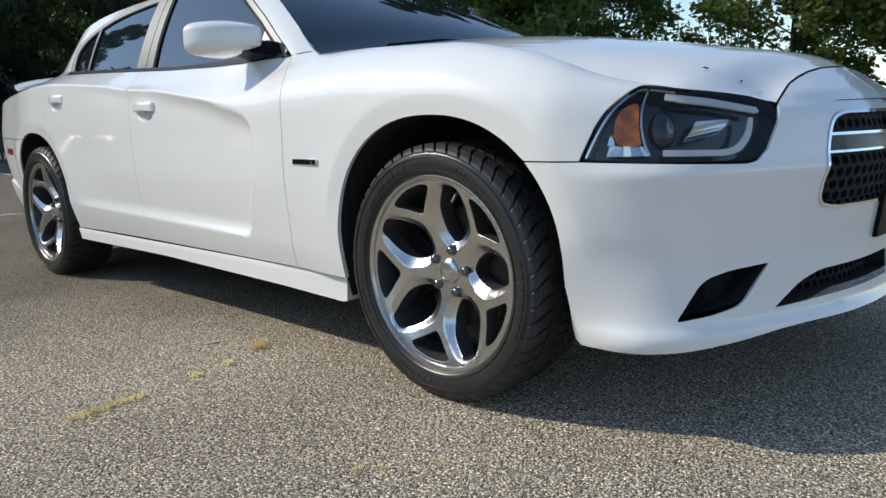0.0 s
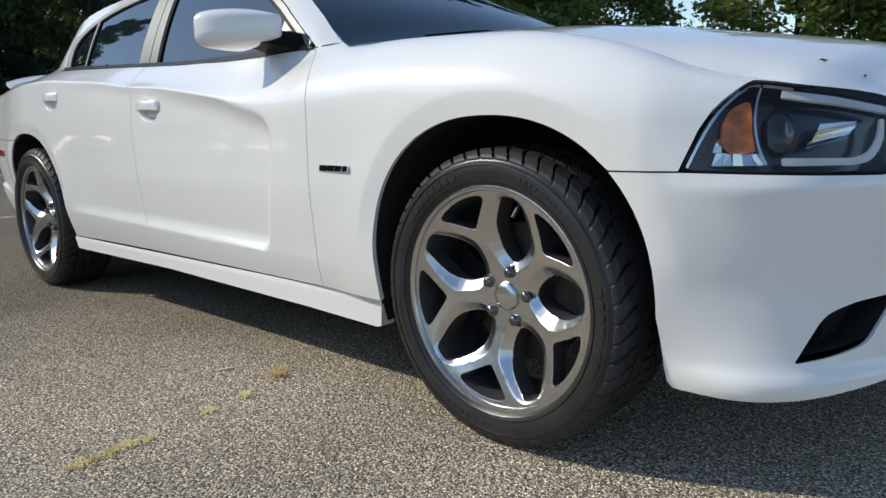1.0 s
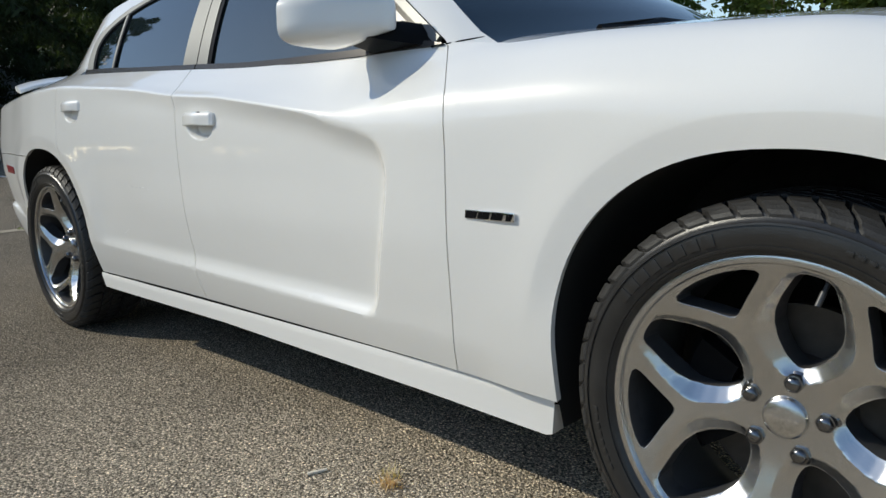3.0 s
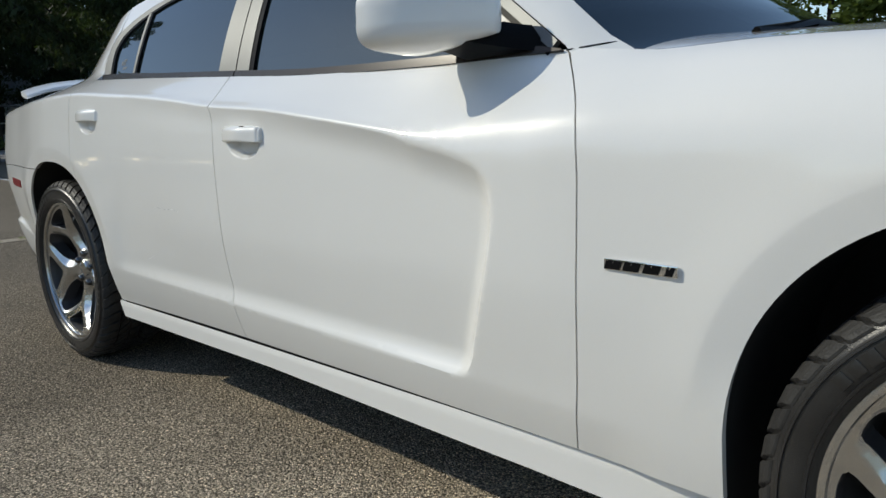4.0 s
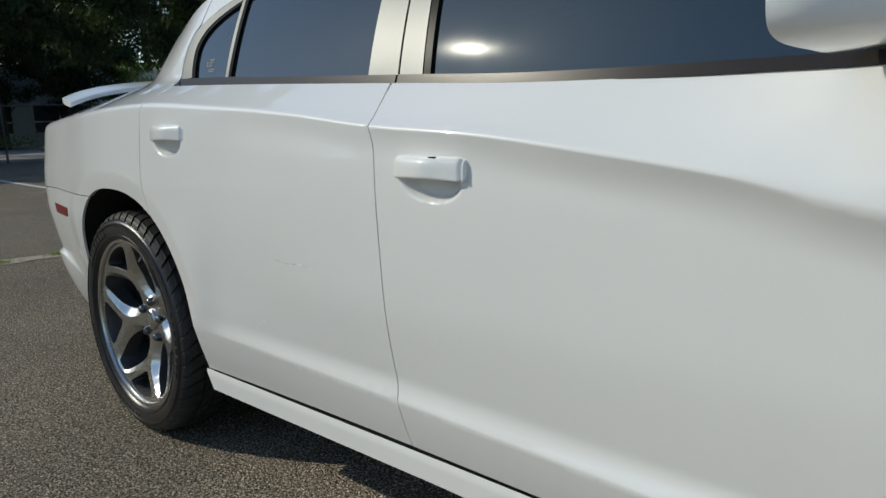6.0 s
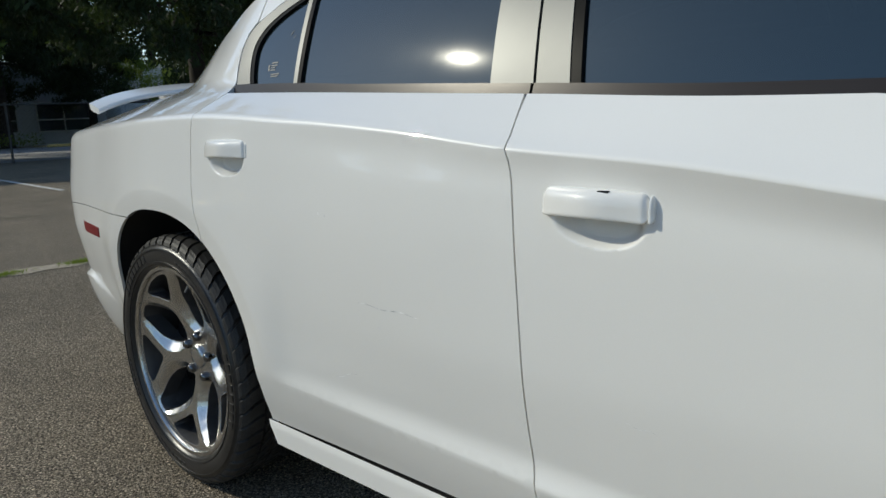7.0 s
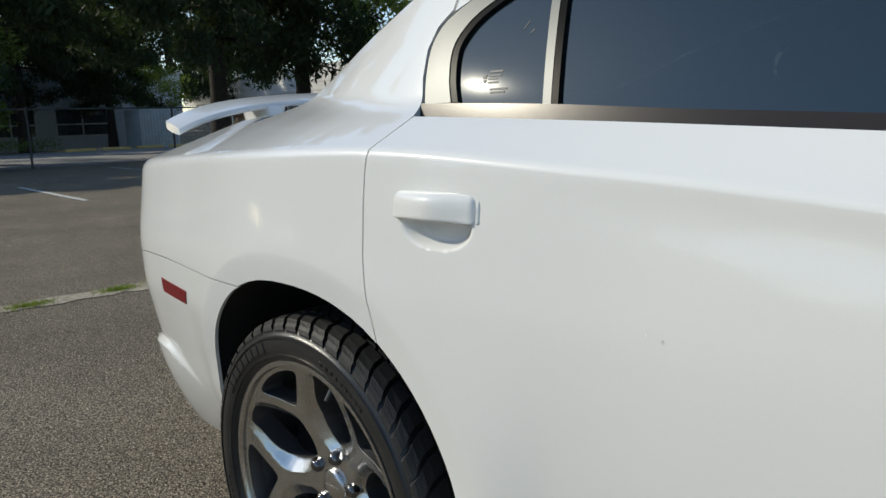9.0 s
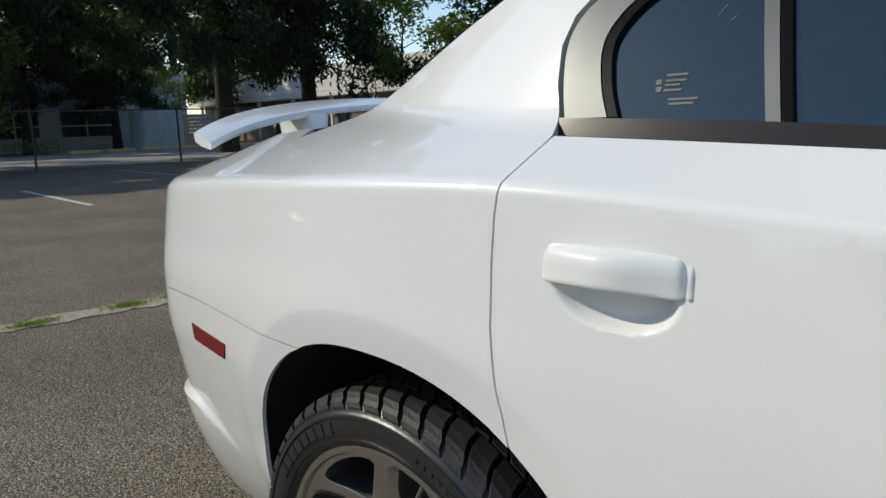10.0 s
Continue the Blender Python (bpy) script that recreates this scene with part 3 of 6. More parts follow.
# front fender: over the wheel, up to the bonnet
HOODW = 0.10
fender_top = [(u, float(CREASE(u)) + HOODW + 0.02 * float(smooth(-0.58, -0.655, u))) for u in np.linspace(-0.655, 0.40, 26)]
FENDER_END = [(0.43, 0.9385), (0.46, 0.925), (0.50, 0.907), (0.54, 0.8960), (0.58, 0.8850), (0.62, 0.8750), (0.66, 0.8630), (0.70, 0.8460)]
front_arch = arch_curve(0.0, -0.408, 0.43, 0.297)
k_split = [i for i, p in enumerate(front_arch) if p[0] > 0.318 and p[1] < 0.70][0]
fender = shift(FENDER_GAP, G) + [(-0.748 + G, w_at(-0.748, 1.014)), (-0.70, w_at(-0.70, 1.010))] + fender_top + FENDER_END + [(0.697, 0.8425), (0.660, 0.8560), (0.620, 0.8660), (0.600, 0.8660), (0.586, 0.8530), (0.572, 0.840), (0.538, 0.8105), (0.510, 0.783), (0.487, 0.747), (0.469, 0.706), (0.4535, 0.6705), (0.3148, 0.6715)]
fender += [p for p in front_arch[:k_split] if p[0] < 0.312][::-1]
fender_ob = skin("front_fender", fender, [], STEP, side, M_PAINT, car, lines=lip(0.0, 0.0515))
# doors
front_door = shift(DOOR_GAP, G) + belt_line(-1.872, -0.750) + shift(FENDER_GAP, -G)[::-1]
door_f = skin("front_door", front_door, [], 0.0095, side, M_PAINT, car, fine=[(-1.78, 0.80, -1.555, 0.925, 0.0034)], lines=folds(-1.835, -1.05) + scallop_edges())
rear_arch = arch_curve(-WB, -3.44, -2.612, 0.300)
k_up = [i for i, p in enumerate(rear_arch) if p[0] > -2.780 and p[1] < 0.775][0]
GAP_FOOT = (-2.7895, 0.375 + 0.418 * (1 - ((3.052 - 2.7895) / 0.441) ** 2.25) ** (1 / 2.25))
rear_door = rear_arch[k_up:][::-1] + shift([GAP_FOOT] + QUARTER_GAP[1:], G) + belt_line(-2.806, -1.878) + shift(DOOR_GAP, -G)[::-1]
door_r = skin("rear_door", rear_door, [], STEP, side, M_PAINT, car, fine=[(-2.755, 0.88, -2.545, 1.0, 0.0034)], lines=folds(-2.805, -1.865) + [[(u, 0.386 - 0.0256 * (u + 1.0) + d) for u in np.linspace(-2.50, -1.83, 40)] for d in (0.0, 0.004)] + lip(-WB, 0.0530))
# quarter panel
BUMPER_SEAM = [(-3.24, 0.754), (-3.43, 0.762), (-3.65, 0.768), (-3.80, 0.766), (-3.92, 0.758)]
k_q = [i for i, p in enumerate(rear_arch) if p[0] > -3.238][0]
BUMPER_SEAM[0] = rear_arch[k_q]
QTOP = 0.27
PILLAR = [(-2.810, 1.086), (-2.826, 1.11), (-2.842, 1.15), (-2.852, 1.20), (-2.843, 1.238), (-2.818, 1.265)]
quarter = [q for q in rear_arch[k_q:k_up] if q[0] < -2.798] + shift([GAP_FOOT] + QUARTER_GAP[1:], -G) + [(x, w_at(x, z)) for x, z in PILLAR]
quarter += [(u, edge_w(u)) for u in np.linspace(-2.818, -3.60, 24)]
quarter += [(u, float(CREASE(u)) + QTOP) for u in (-3.64, -3.75, -3.85, -3.92)]
quarter += [(-3.99, 0.99), (-3.99, 0.90), (-3.985, 0.80), (-3.98, 0.752)] + [(x, z + 0.0014) for x, z in BUMPER_SEAM[::-1][1:]]
quarter_ob = skin("quarter_panel", quarter[::-1], [], STEP, side, M_PAINT, car, flip=False, lines=folds(-3.93, -2.83) + lip(-WB, 0.0530))
# side skirt
skirt = [(-2.632, 0.2952), (-2.600, 0.2390), (-1.7, 0.2400), (-0.8, 0.2220), (-0.455, 0.2090), (-0.436, 0.214), (-0.4280, 0.2935), (-0.70, 0.2952), (-1.2, 0.2952), (-1.8, 0.2952), (-2.3, 0.2952)]
SILL_Y = pchip((-2.66, -2.3, -1.6, -0.9, -0.42), (-0.921, -0.918, -0.912, -0.909, -0.903))


def skirt_face(u, w):
    """A plain face, leaning out a little towards its foot, with a rounded upper edge."""
    u, w = np.asarray(u, float), np.asarray(w, float)
    t = (0.2985 - w) / 0.08
    y = SILL_Y(u) + 0.007 * np.clip(1 - t / 0.14, 0, 1) ** 2 + 0.002 * np.clip(t, 0, 1)
    return np.column_stack((u, y, w))


skirt_ob = skin("side_skirt", skirt, [], STEP, skirt_face, M_PAINT, car, depth=0.05)
# added filler: keeps sun from passing between door and skirt
bm = bmesh.new()
box(bm, (2.16, 0.05, 0.13), Matrix.Translation((-1.52, -0.868, 0.30)), 0.008)
both(part("sill", bm, M_WELL, car, "dark inner sill behind the skirt"))
side_parts = [fender_ob, door_f, door_r, quarter_ob, skirt_ob]

# bumpers: each one piece round its end of the car

fr = front_arch[k_split:]
END = U1
bumper = [(0.3165, 0.6675)] + fr[:-1] + [(0.422, 0.33), (0.428, 0.275), (0.434, 0.238), (0.446, 0.224)]
CHIN = pchip((0.40, 0.50, 0.62, 0.83, 1.1, 1.7), (0.225, 0.222, 0.225, 0.245, 0.262, 0.262))
bumper += [(u, float(CHIN(u))) for u in np.linspace(0.55, END, 26)]
NOSE_EDGE = [(0.992, 0.790), (1.024, 0.812), (1.062, 0.838), (1.10, 0.861), (1.164, 0.888), (1.248, 0.911), (1.35, 0.929), (END, 0.945)]   # where the bonnet meets the nose
bumper += [(u, w - 0.004) for u, w in NOSE_EDGE[::-1]] + [(0.966, 0.742), (0.922, 0.685), (0.884, 0.660), (0.850, 0.6545), (0.60, 0.6625), (0.462, 0.6672)]
FOG = rounded([(0.682, 0.299), (0.752, 0.392), (0.828, 0.410), (0.955, 0.416), (0.868, 0.325), (0.780, 0.309)], [0.008, 0.03, 0.03, 0.008, 0.03, 0.03])
INTAKE = rounded([(0.968, 0.305), (1.06, 0.360), (1.14, 0.381), (END - 0.012, 0.384), (END - 0.012, 0.315), (1.165, 0.313)], [0.006, 0.03, 0.03, 0.005, 0.005, 0.02])
GRILLE = rounded([(1.088, 0.545), (1.092, 0.605), (1.126, 0.706), (1.158, 0.754), (1.215, 0.768), (END - 0.012, 0.772), (END - 0.012, 0.528), (1.15, 0.531)], [0.03, 0.02, 0.03, 0.03, 0.03, 0.004, 0.004, 0.03])
bumper_ob = skin("front_bumper", bumper, [FOG, INTAKE, GRILLE], STEP, side, M_PAINT, car, depth=0.008)
RUMP = [(rear_arch[k_q][0] - 0.001, rear_arch[k_q][1] - 0.002)] + [(x, z - 0.0014) for x, z in BUMPER_SEAM[1:]] + [(u, 0.749) for u in np.linspace(-4.05, U0, 14)]
RUMP += [(u, 0.27) for u in np.linspace(U0, -3.70, 14)] + [(-3.50, 0.30)]
ra = rear_arch[1:k_q]
RUMP += ra
rump_ob = skin("rear_bumper", RUMP[::-1], [], STEP, side, M_PAINT, car, depth=0.008, lines=[[(u, float(LIP_HEIGHT(u)) + d) for u in np.linspace(-4.15, -3.60, 40)] for d in (-0.0035, 0.003, 0.008, 0.0135)])
side_parts += [bumper_ob, rump_ob]

# ---- bonnet, roof, boot ----
def loft(name, rows, mat, parent, label="", sharp=40):
    """A surface through rows of places."""
    n = len(rows[0])
    verts = [p for r in rows for p in r]
    faces = [(i * n + j, i * n + j + 1, (i + 1) * n + j + 1, (i + 1) * n + j) for i in range(len(rows) - 1) for j in range(n - 1)]
    ob = obj(name, verts, faces, mat, parent, label, True, sharp)
    return ob


def bonnet():
    """From the fenders' seams up to a flat top that falls off steeply over the lamps; its front edge is the arch of the nose."""
    edge = [(u, float(CREASE(u)) + HOODW + 0.0015) for u in np.linspace(-0.60, 0.40, 34)]
    edge += [(u + 0.001, w + 0.0015) for u, w in FENDER_END]
    edge += [(0.72, 0.8425), (0.75, 0.8385), (0.80, 0.833), (0.86, 0.825), (0.92, 0.815), (0.965, 0.800), (0.992, 0.793)]
    nose = side(np.array([u for u, w in NOSE_EDGE]), np.array([w + 0.004 for u, w in NOSE_EDGE]))
    ny, nx, nz = MID - nose[::-1, 1], nose[::-1, 0], nose[::-1, 2]
    mid_z = pchip((-0.64, 0.0, 0.4, 0.66, 0.74, 0.95), (1.066, 1.036, 0.978, 0.928, 0.904, 0.86))
    crown = pchip((-0.7, 0.0, 0.2, 0.32, 0.42, 0.485, 0.54, 0.594, 0.62, 0.67, 0.72), (0.053, 0.049, 0.057, 0.066, 0.076, 0.088, 0.101, 0.122, 0.136, 0.178, 0.258))
    rows = []
    for u, w in edge:
        e = side(np.array([u]), np.array([w]))[0]
        half = max(MID - e[1], 0.004)
        top = max(float(mid_z(e[0])), e[2] + 0.004)
        q = float(smooth(0.74, 0.992, u))
        fall_off = float(crown(e[0])) * (half / 0.8) ** 2.3
        drop = top - fall_off - e[2]
        row = []
        for t in np.linspace(-1, 1, 65):
            t = math.copysign(abs(t) ** 0.75, t)
            y = half * abs(t)
            z = top - fall_off * abs(t) ** 2.3 - drop * math.exp(-(half - y) / 0.042)
            bow = float(np.interp(y, ny, nx)) - float(np.interp(half, ny, nx))
            fall = float(np.interp(y, ny, nz)) - float(np.interp(half, ny, nz))
            row.append((e[0] + q * bow, MID + t * half, z + q * (e[2] + fall - z)))
        rows.append(row)
    loft("bonnet", rows, M_PAINT, car)


bonnet()


WIN = [(-2.822, 1.088), (-2.838, 1.14), (-2.849, 1.20), (-2.840, 1.235), (-2.815, 1.262), (-2.740, 1.300), (-2.62, 1.338), (-2.45, 1.368), (-2.2, 1.388), (-1.85, 1.398), (-1.55, 1.392), (-1.36, 1.365), (-1.180, 1.295), (-0.966, 1.168), (-0.806, 1.058), (-0.752, 1.020)]
shell = WIN[4:] + [(-0.735, float(BELT(-0.74)) - 0.012), (-0.66, 0.996), (-0.632, 0.996)] + [(x, float(ROOF_EDGE(x))) for x in np.linspace(-0.634, -2.818, 44)]
pillar_ob = skin("cabin_side", shell, [], 0.014, rail, M_PAINT, car, depth=0.03)
side_parts.append(pillar_ob)


def inner(points, d):
    """A closed outline drawn in by d."""
    p = np.array(points, float)
    a, b = p - np.roll(p, 1, 0), np.roll(p, -1, 0) - p
    t = a / np.maximum(np.linalg.norm(a, axis=1), 1e-9)[:, None] + b / np.maximum(np.linalg.norm(b, axis=1), 1e-9)[:, None]
    t /= np.maximum(np.linalg.norm(t, axis=1), 1e-9)[:, None]
    area = np.sum(p[:, 0] * np.roll(p[:, 1], -1) - np.roll(p[:, 0], -1) * p[:, 1])
    n = np.column_stack((-t[:, 1], t[:, 0])) * (1 if area > 0 else -1)
    return [tuple(q) for q in p + n * d]


def off(surface, d):
    """The surface moved out by d, across the car."""
    def f(u, w):
        p = surface(u, w)
        p[:, 1] -= d
        return p
    return f


def above(x):
    """The upper edge of the window opening."""
    return float(np.interp(x, [p[0] for p in WIN[2:]], [p[1] for p in WIN[2:]]))


def below(x):
    return float(BELT(x)) + tall(x) - 0.001


# belt moulding
def tall(x):
    """How high the belt moulding stands."""
    return 0.017 + 0.004 * float(smooth(-2.3, -2.6, x))


for x0, x1 in ((-2.824, -1.874), (-1.868, -0.755)):
    m = [(x, float(BELT(x)) - 0.001) for x in np.linspace(x0, x1, 24)] + [(x, float(BELT(x)) + tall(x) * min(1.0, max(0.1, (-0.755 - x) / 0.07))) for x in np.linspace(x1, x0, 24)]
    side_parts.append(skin("belt_moulding", m, [], 0.012, off(cabin, 0.006), M_MOULD, car, "dark satin metal belt moulding", depth=0.02))
# quarter trim, corner and divider
def rounded_line(points):
    return chaikin(points, 3, False)


TRIM_OUT = rounded_line([(-2.818, 1.1055), (-2.834, 1.15), (-2.845, 1.20), (-2.836, 1.233), (-2.812, 1.258), (-2.74, 1.296), (-2.62, 1.334), (-2.45, 1.363), (-2.2, 1.384), (-1.85, 1.394)])
TRIM_IN = rounded_line([(-1.85, 1.378), (-2.2, 1.367), (-2.45, 1.345), (-2.60, 1.314), (-2.70, 1.281), (-2.757, 1.25), (-2.782, 1.22), (-2.790, 1.19), (-2.775, 1.14), (-2.757, 1.1055)])
side_parts.append(skin("window_trim", (TRIM_OUT + TRIM_IN)[::-1], [], 0.012, off(cabin, 0.003), M_TRIM, car, "satin grey window surround", depth=0.015))
SEAL_OUT = rounded_line([(-2.756, 1.1055), (-2.774, 1.14), (-2.789, 1.19), (-2.781, 1.22), (-2.756, 1.249), (-2.70, 1.280), (-2.60, 1.313), (-2.45, 1.344), (-2.2, 1.366), (-1.85, 1.377)])
SEAL_IN = rounded_line([(-1.85, 1.371), (-2.2, 1.360), (-2.45, 1.337), (-2.594, 1.307), (-2.689, 1.274), (-2.743, 1.244), (-2.767, 1.215), (-2.775, 1.189), (-2.761, 1.14), (-2.743, 1.1055)])
side_parts.append(skin("window_seal", (SEAL_OUT + SEAL_IN)[::-1], [], 0.012, off(cabin, 0.001), M_BLACK, car, "black rubber window seal", depth=0.015))


def strip(name, x0, x1, xt0, xt1, mat, out, label=""):
    """An upright bar of the window line, leaning from its foot to its head."""
    zt0, zt1 = above(xt0) - 0.006, above(xt1) - 0.006
    o = skin(name, [(x0, below(x0)), (x1, below(x1)), (xt1, zt1), (xt0, zt0)], [], 0.012, off(cabin, out), mat, car, label, depth=0.014)
    side_parts.append(o)


strip("window_divider", -2.568, -2.553, -2.622, -2.606, M_TRIM, 0.002, "satin grey window divider")
strip("window_seal", -2.5525, -2.541, -2.605, -2.593, M_BLACK, 0.001, "black rubber window seal")
strip("pillar_cover", -1.965, -1.872, -2.015, -1.930, M_TRIM, 0.003, "satin grey pillar cover")
strip("pillar_cover", -1.866, -1.800, -1.924, -1.868, M_TRIM, 0.003, "satin grey pillar cover")
strip("window_seal", -1.799, -1.780, -1.866, -1.846, M_BLACK, 0.001, "black rubber window seal")


def pane(name, x0, x1, xt0, xt1, n=14):
    low = [(x, below(x) - 0.012) for x in np.linspace(x0, x1, n)]
    top = [(x, above(x) - 0.004) for x in np.linspace(xt1, xt0, n)]
    o = skin(name, low + top, [], 0.03, off(cabin, -0.006), M_GLASS, car, "dark tinted glass pane", depth=0.004)
    side_parts.append(o)


side_parts.append(skin("quarter_window", [(-2.750, 1.082), (-2.556, 1.078), (-2.612, above(-2.612) - 0.004), (-2.70, 1.277), (-2.752, 1.247), (-2.776, 1.216), (-2.783, 1.189), (-2.770, 1.14)], [], 0.03, off(cabin, -0.006), M_GLASS, car, "dark tinted glass pane", depth=0.004))
pane("rear_window", -2.550, -1.955, -2.602, -2.008)
pane("front_window", -1.788, -0.775, -1.856, -1.18)

for o in side_parts:
    both(o)


# windscreen, roof, rear window: between the two roof edges
def top_row(x, rise):
    z = float(ROOF_EDGE(x))
    y0 = -rail(np.array([x]), np.array([z]))[0][1] + MID
    return [(x, MID + t * y0, z + rise * (1 - t * t)) for t in np.linspace(-1, 1, 25)]


def glass_row(x, rise, fore):
    return [(px + fore * (1 - ((py - MID) / 0.75) ** 2), py, pz) for px, py, pz in top_row(x, rise)]


loft("roof", [top_row(x, 0.045) for x in np.linspace(-2.55, -1.25, 24)], M_PAINT, car)
loft("windscreen", [glass_row(x, 0.03 + 0.01 * (x + 1.25), 0.16 * smooth(-1.25, -0.6, x)) for x in np.linspace(-1.25, -0.50, 14)], M_GLASS, car, "dark windscreen reflecting the sky")
loft("rear_windscreen", [top_row(x, 0.04) for x in np.linspace(-3.62, -2.55, 14)], M_GLASS, car, "dark rear window")
deck = []
for u in np.linspace(-3.56, -3.955, 16):
    e = side(np.array([u]), np.array([float(CREASE(u)) + QTOP - 0.008]))[0]
    half = MID - e[1]
    deck.append([(e[0] - 0.02 * (1 - t * t), MID + t * half, e[2] - 0.001 + 0.004 * (1 - t * t)) for t in np.linspace(-1, 1, 21)])
deck.append([(p[0] - 0.11, MID + (p[1] - MID) * 0.98, p[2] - 0.035) for p in deck[-1]])
loft("boot_lid", deck[::-1], M_PAINT, car)
tail = [[(float(side(np.array([u]), np.array([w]))[0][0]), float(side(np.array([u]), np.array([w]))[0][1]), float(side(np.array([u]), np.array([w]))[0][2])) for w in np.linspace(0.752, 1.02, 10)] for u in np.linspace(U0, -3.97, 16)]
both(loft("tail_panel", tail, M_PAINT, car))

# ---- wheels ----
def revolve(profile, n=96, closed=False):
    """Turns (radius, y) round the axle, which runs along y."""
    verts, faces = [], []
    k = len(profile)
    for i in range(n):
        a = i * math.tau / n
        verts += [(r * math.cos(a), y, r * math.sin(a)) for r, y in profile]
    for i in range(n):
        j = (i + 1) % n
        for p in range(k - 1 + (1 if closed else 0)):
            q = (p + 1) % k
            faces.append((i * k + p, i * k + q, j * k + q, j * k + p))
    return verts, faces


SPOKE_DEPTH = pchip((0.0, 0.03, 0.07, 0.13, 0.20, 0.25, 0.30), (0.006, 0.005, 0.002, -0.011, -0.030, -0.046, -0.058))


def polar(r, deg):
    a = radians(deg)
    return (r * math.cos(a), r * math.sin(a))


def half_window(side_of):
    """Half of the wide window between two spokes, seen from one spoke whose middle lies at 0 degrees."""
    line = [(0.084, 36.0), (0.085, 32.0), (0.090, 27.5), (0.100, 22.3), (0.115, 18.8), (0.135, 16.8), (0.158, 16.9), (0.180, 19.2), (0.205, 23.2), (0.226, 26.8), (0.241, 28.9), (0.2480, 30.8), (0.2505, 33.2), (0.2510, 36.0)]
    return [polar(r, side_of * a) for r, a in line]


def spoke_outline():
    up = half_window(1)
    low = half_window(-1)
    out = [polar(0.030, a) for a in np.linspace(-36, 36, 9)] + up
    out += [polar(0.264, a) for a in np.linspace(36, -36, 25)]
    out += low[::-1]
    return out


WINDOW = [polar(r, a) for r, a in ((0.176, 0), (0.179, 2.6), (0.188, 5.8), (0.201, 9.4), (0.216, 13.2), (0.232, 16.6), (0.242, 17.8), (0.2490, 16.4), (0.2520, 12), (0.2530, 6), (0.2532, 0))]
WINDOW = WINDOW + [(x, -y) for x, y in WINDOW[::-1][1:-1]]


def spoke_mesh():
    """One spoke that forks into two arms, with its share of the outer ring."""
    big = [np.array(half_window(s)) for s in (1, -1)]
    v, f = sheet(spoke_outline(), [WINDOW], 0.0042, (), [[(0.075, 0.0), (0.170, 0.0)]])
    d_big = np.full(len(v), 1.0)
    for b in big:
        for p0, p1 in zip(b, b[1:]):
            e = p1 - p0
            t = np.clip(((v - p0) @ e) / (e @ e), 0, 1)
            d_big = np.minimum(d_big, np.hypot(*(v - p0 - t[:, None] * e).T))
    r = np.hypot(*v.T)
    ang = np.degrees(np.arctan2(v[:, 1], v[:, 0]))
    flank = np.interp(r, (0.05, 0.075, 0.15, 0.19, 0.235, 0.25), (0.0, 0.022, 0.027, 0.017, 0.013, 0.005))
    y = SPOKE_DEPTH(r) + 0.72 * np.maximum(flank - d_big, 0)
    P = np.column_stack((v[:, 0], y, v[:, 1]))
    count = set()
    for t in f:
        count |= {(t[0], t[1]), (t[1], t[2]), (t[2], t[0])}
    rim = [(a, b) for a, b in count if (b, a) not in count]
    verts, faces, slots, down = list(P), [tuple(t) for t in f], [0] * len(f), {}
    rim = [(a, b) for a, b in rim if not (r[a] < 0.031 or r[a] > 0.262 or (abs(ang[a]) > 35.6 and abs(ang[b]) > 35.6))]
    away = {}
    for a, b in rim:
        e = v[b] - v[a]
        e = np.array((e[1], -e[0])) / np.linalg.norm(e)
        for k in (a, b):
            away[k] = away.get(k, 0) + e
    STEPS = ((0.0006, 0.0002), (0.0012, 0.0007), (0.0016, 0.0016), (0.0019, 0.050))
    for k, e in away.items():
        e = e / max(np.linalg.norm(e), 1e-9)
        down[k] = len(verts)
        verts += [(P[k][0] + e[0] * o, P[k][1] + y, P[k][2] + e[1] * o) for o, y in STEPS]
    for a, b in rim:
        ca, cb = [a] + [down[a] + i for i in range(4)], [b] + [down[b] + i for i in range(4)]
        for i in range(4):
            faces.append((cb[i], ca[i], ca[i + 1], cb[i + 1]))
            slots.append(1 if i else 0)
    me = bpy.data.meshes.new("spoke")
    me.from_pydata([tuple(map(float, p)) for p in verts], [], [tuple(map(int, q)) for q in faces])
    me.materials.append(M_ALLOY)
    me.materials.append(M_BARREL)
    me.polygons.foreach_set("material_index", slots)
    me.polygons.foreach_set("use_smooth", [True] * len(faces))
    me.set_sharp_from_angle(angle=radians(24))
    return me


def block(verts, faces, row, a0, a1, slant):
    """One tread block between two angles, along its row of (y, top, foot)."""
    base = len(verts)
    m = len(row)
    for k, (y, top, low) in enumerate(row):
        q = k / (m - 1)
        s = slant * q ** 1.35 + 0.006 * math.sin(k * 2.1)
        for a, r in ((a0 + s, low), (a0 + s + 0.004, top), (a1 + s - 0.004, top), (a1 + s, low)):
            verts.append((r * math.cos(a), y, r * math.sin(a)))
    for k in range(m - 1):
        for j in range(3):
            p = base + 4 * k + j
            faces.append((p, p + 1, p + 5, p + 4))
    faces.append((base, base + 3, base + 2, base + 1))
    e = base + 4 * (m - 1)
    faces.append((e, e + 1, e + 2, e + 3))


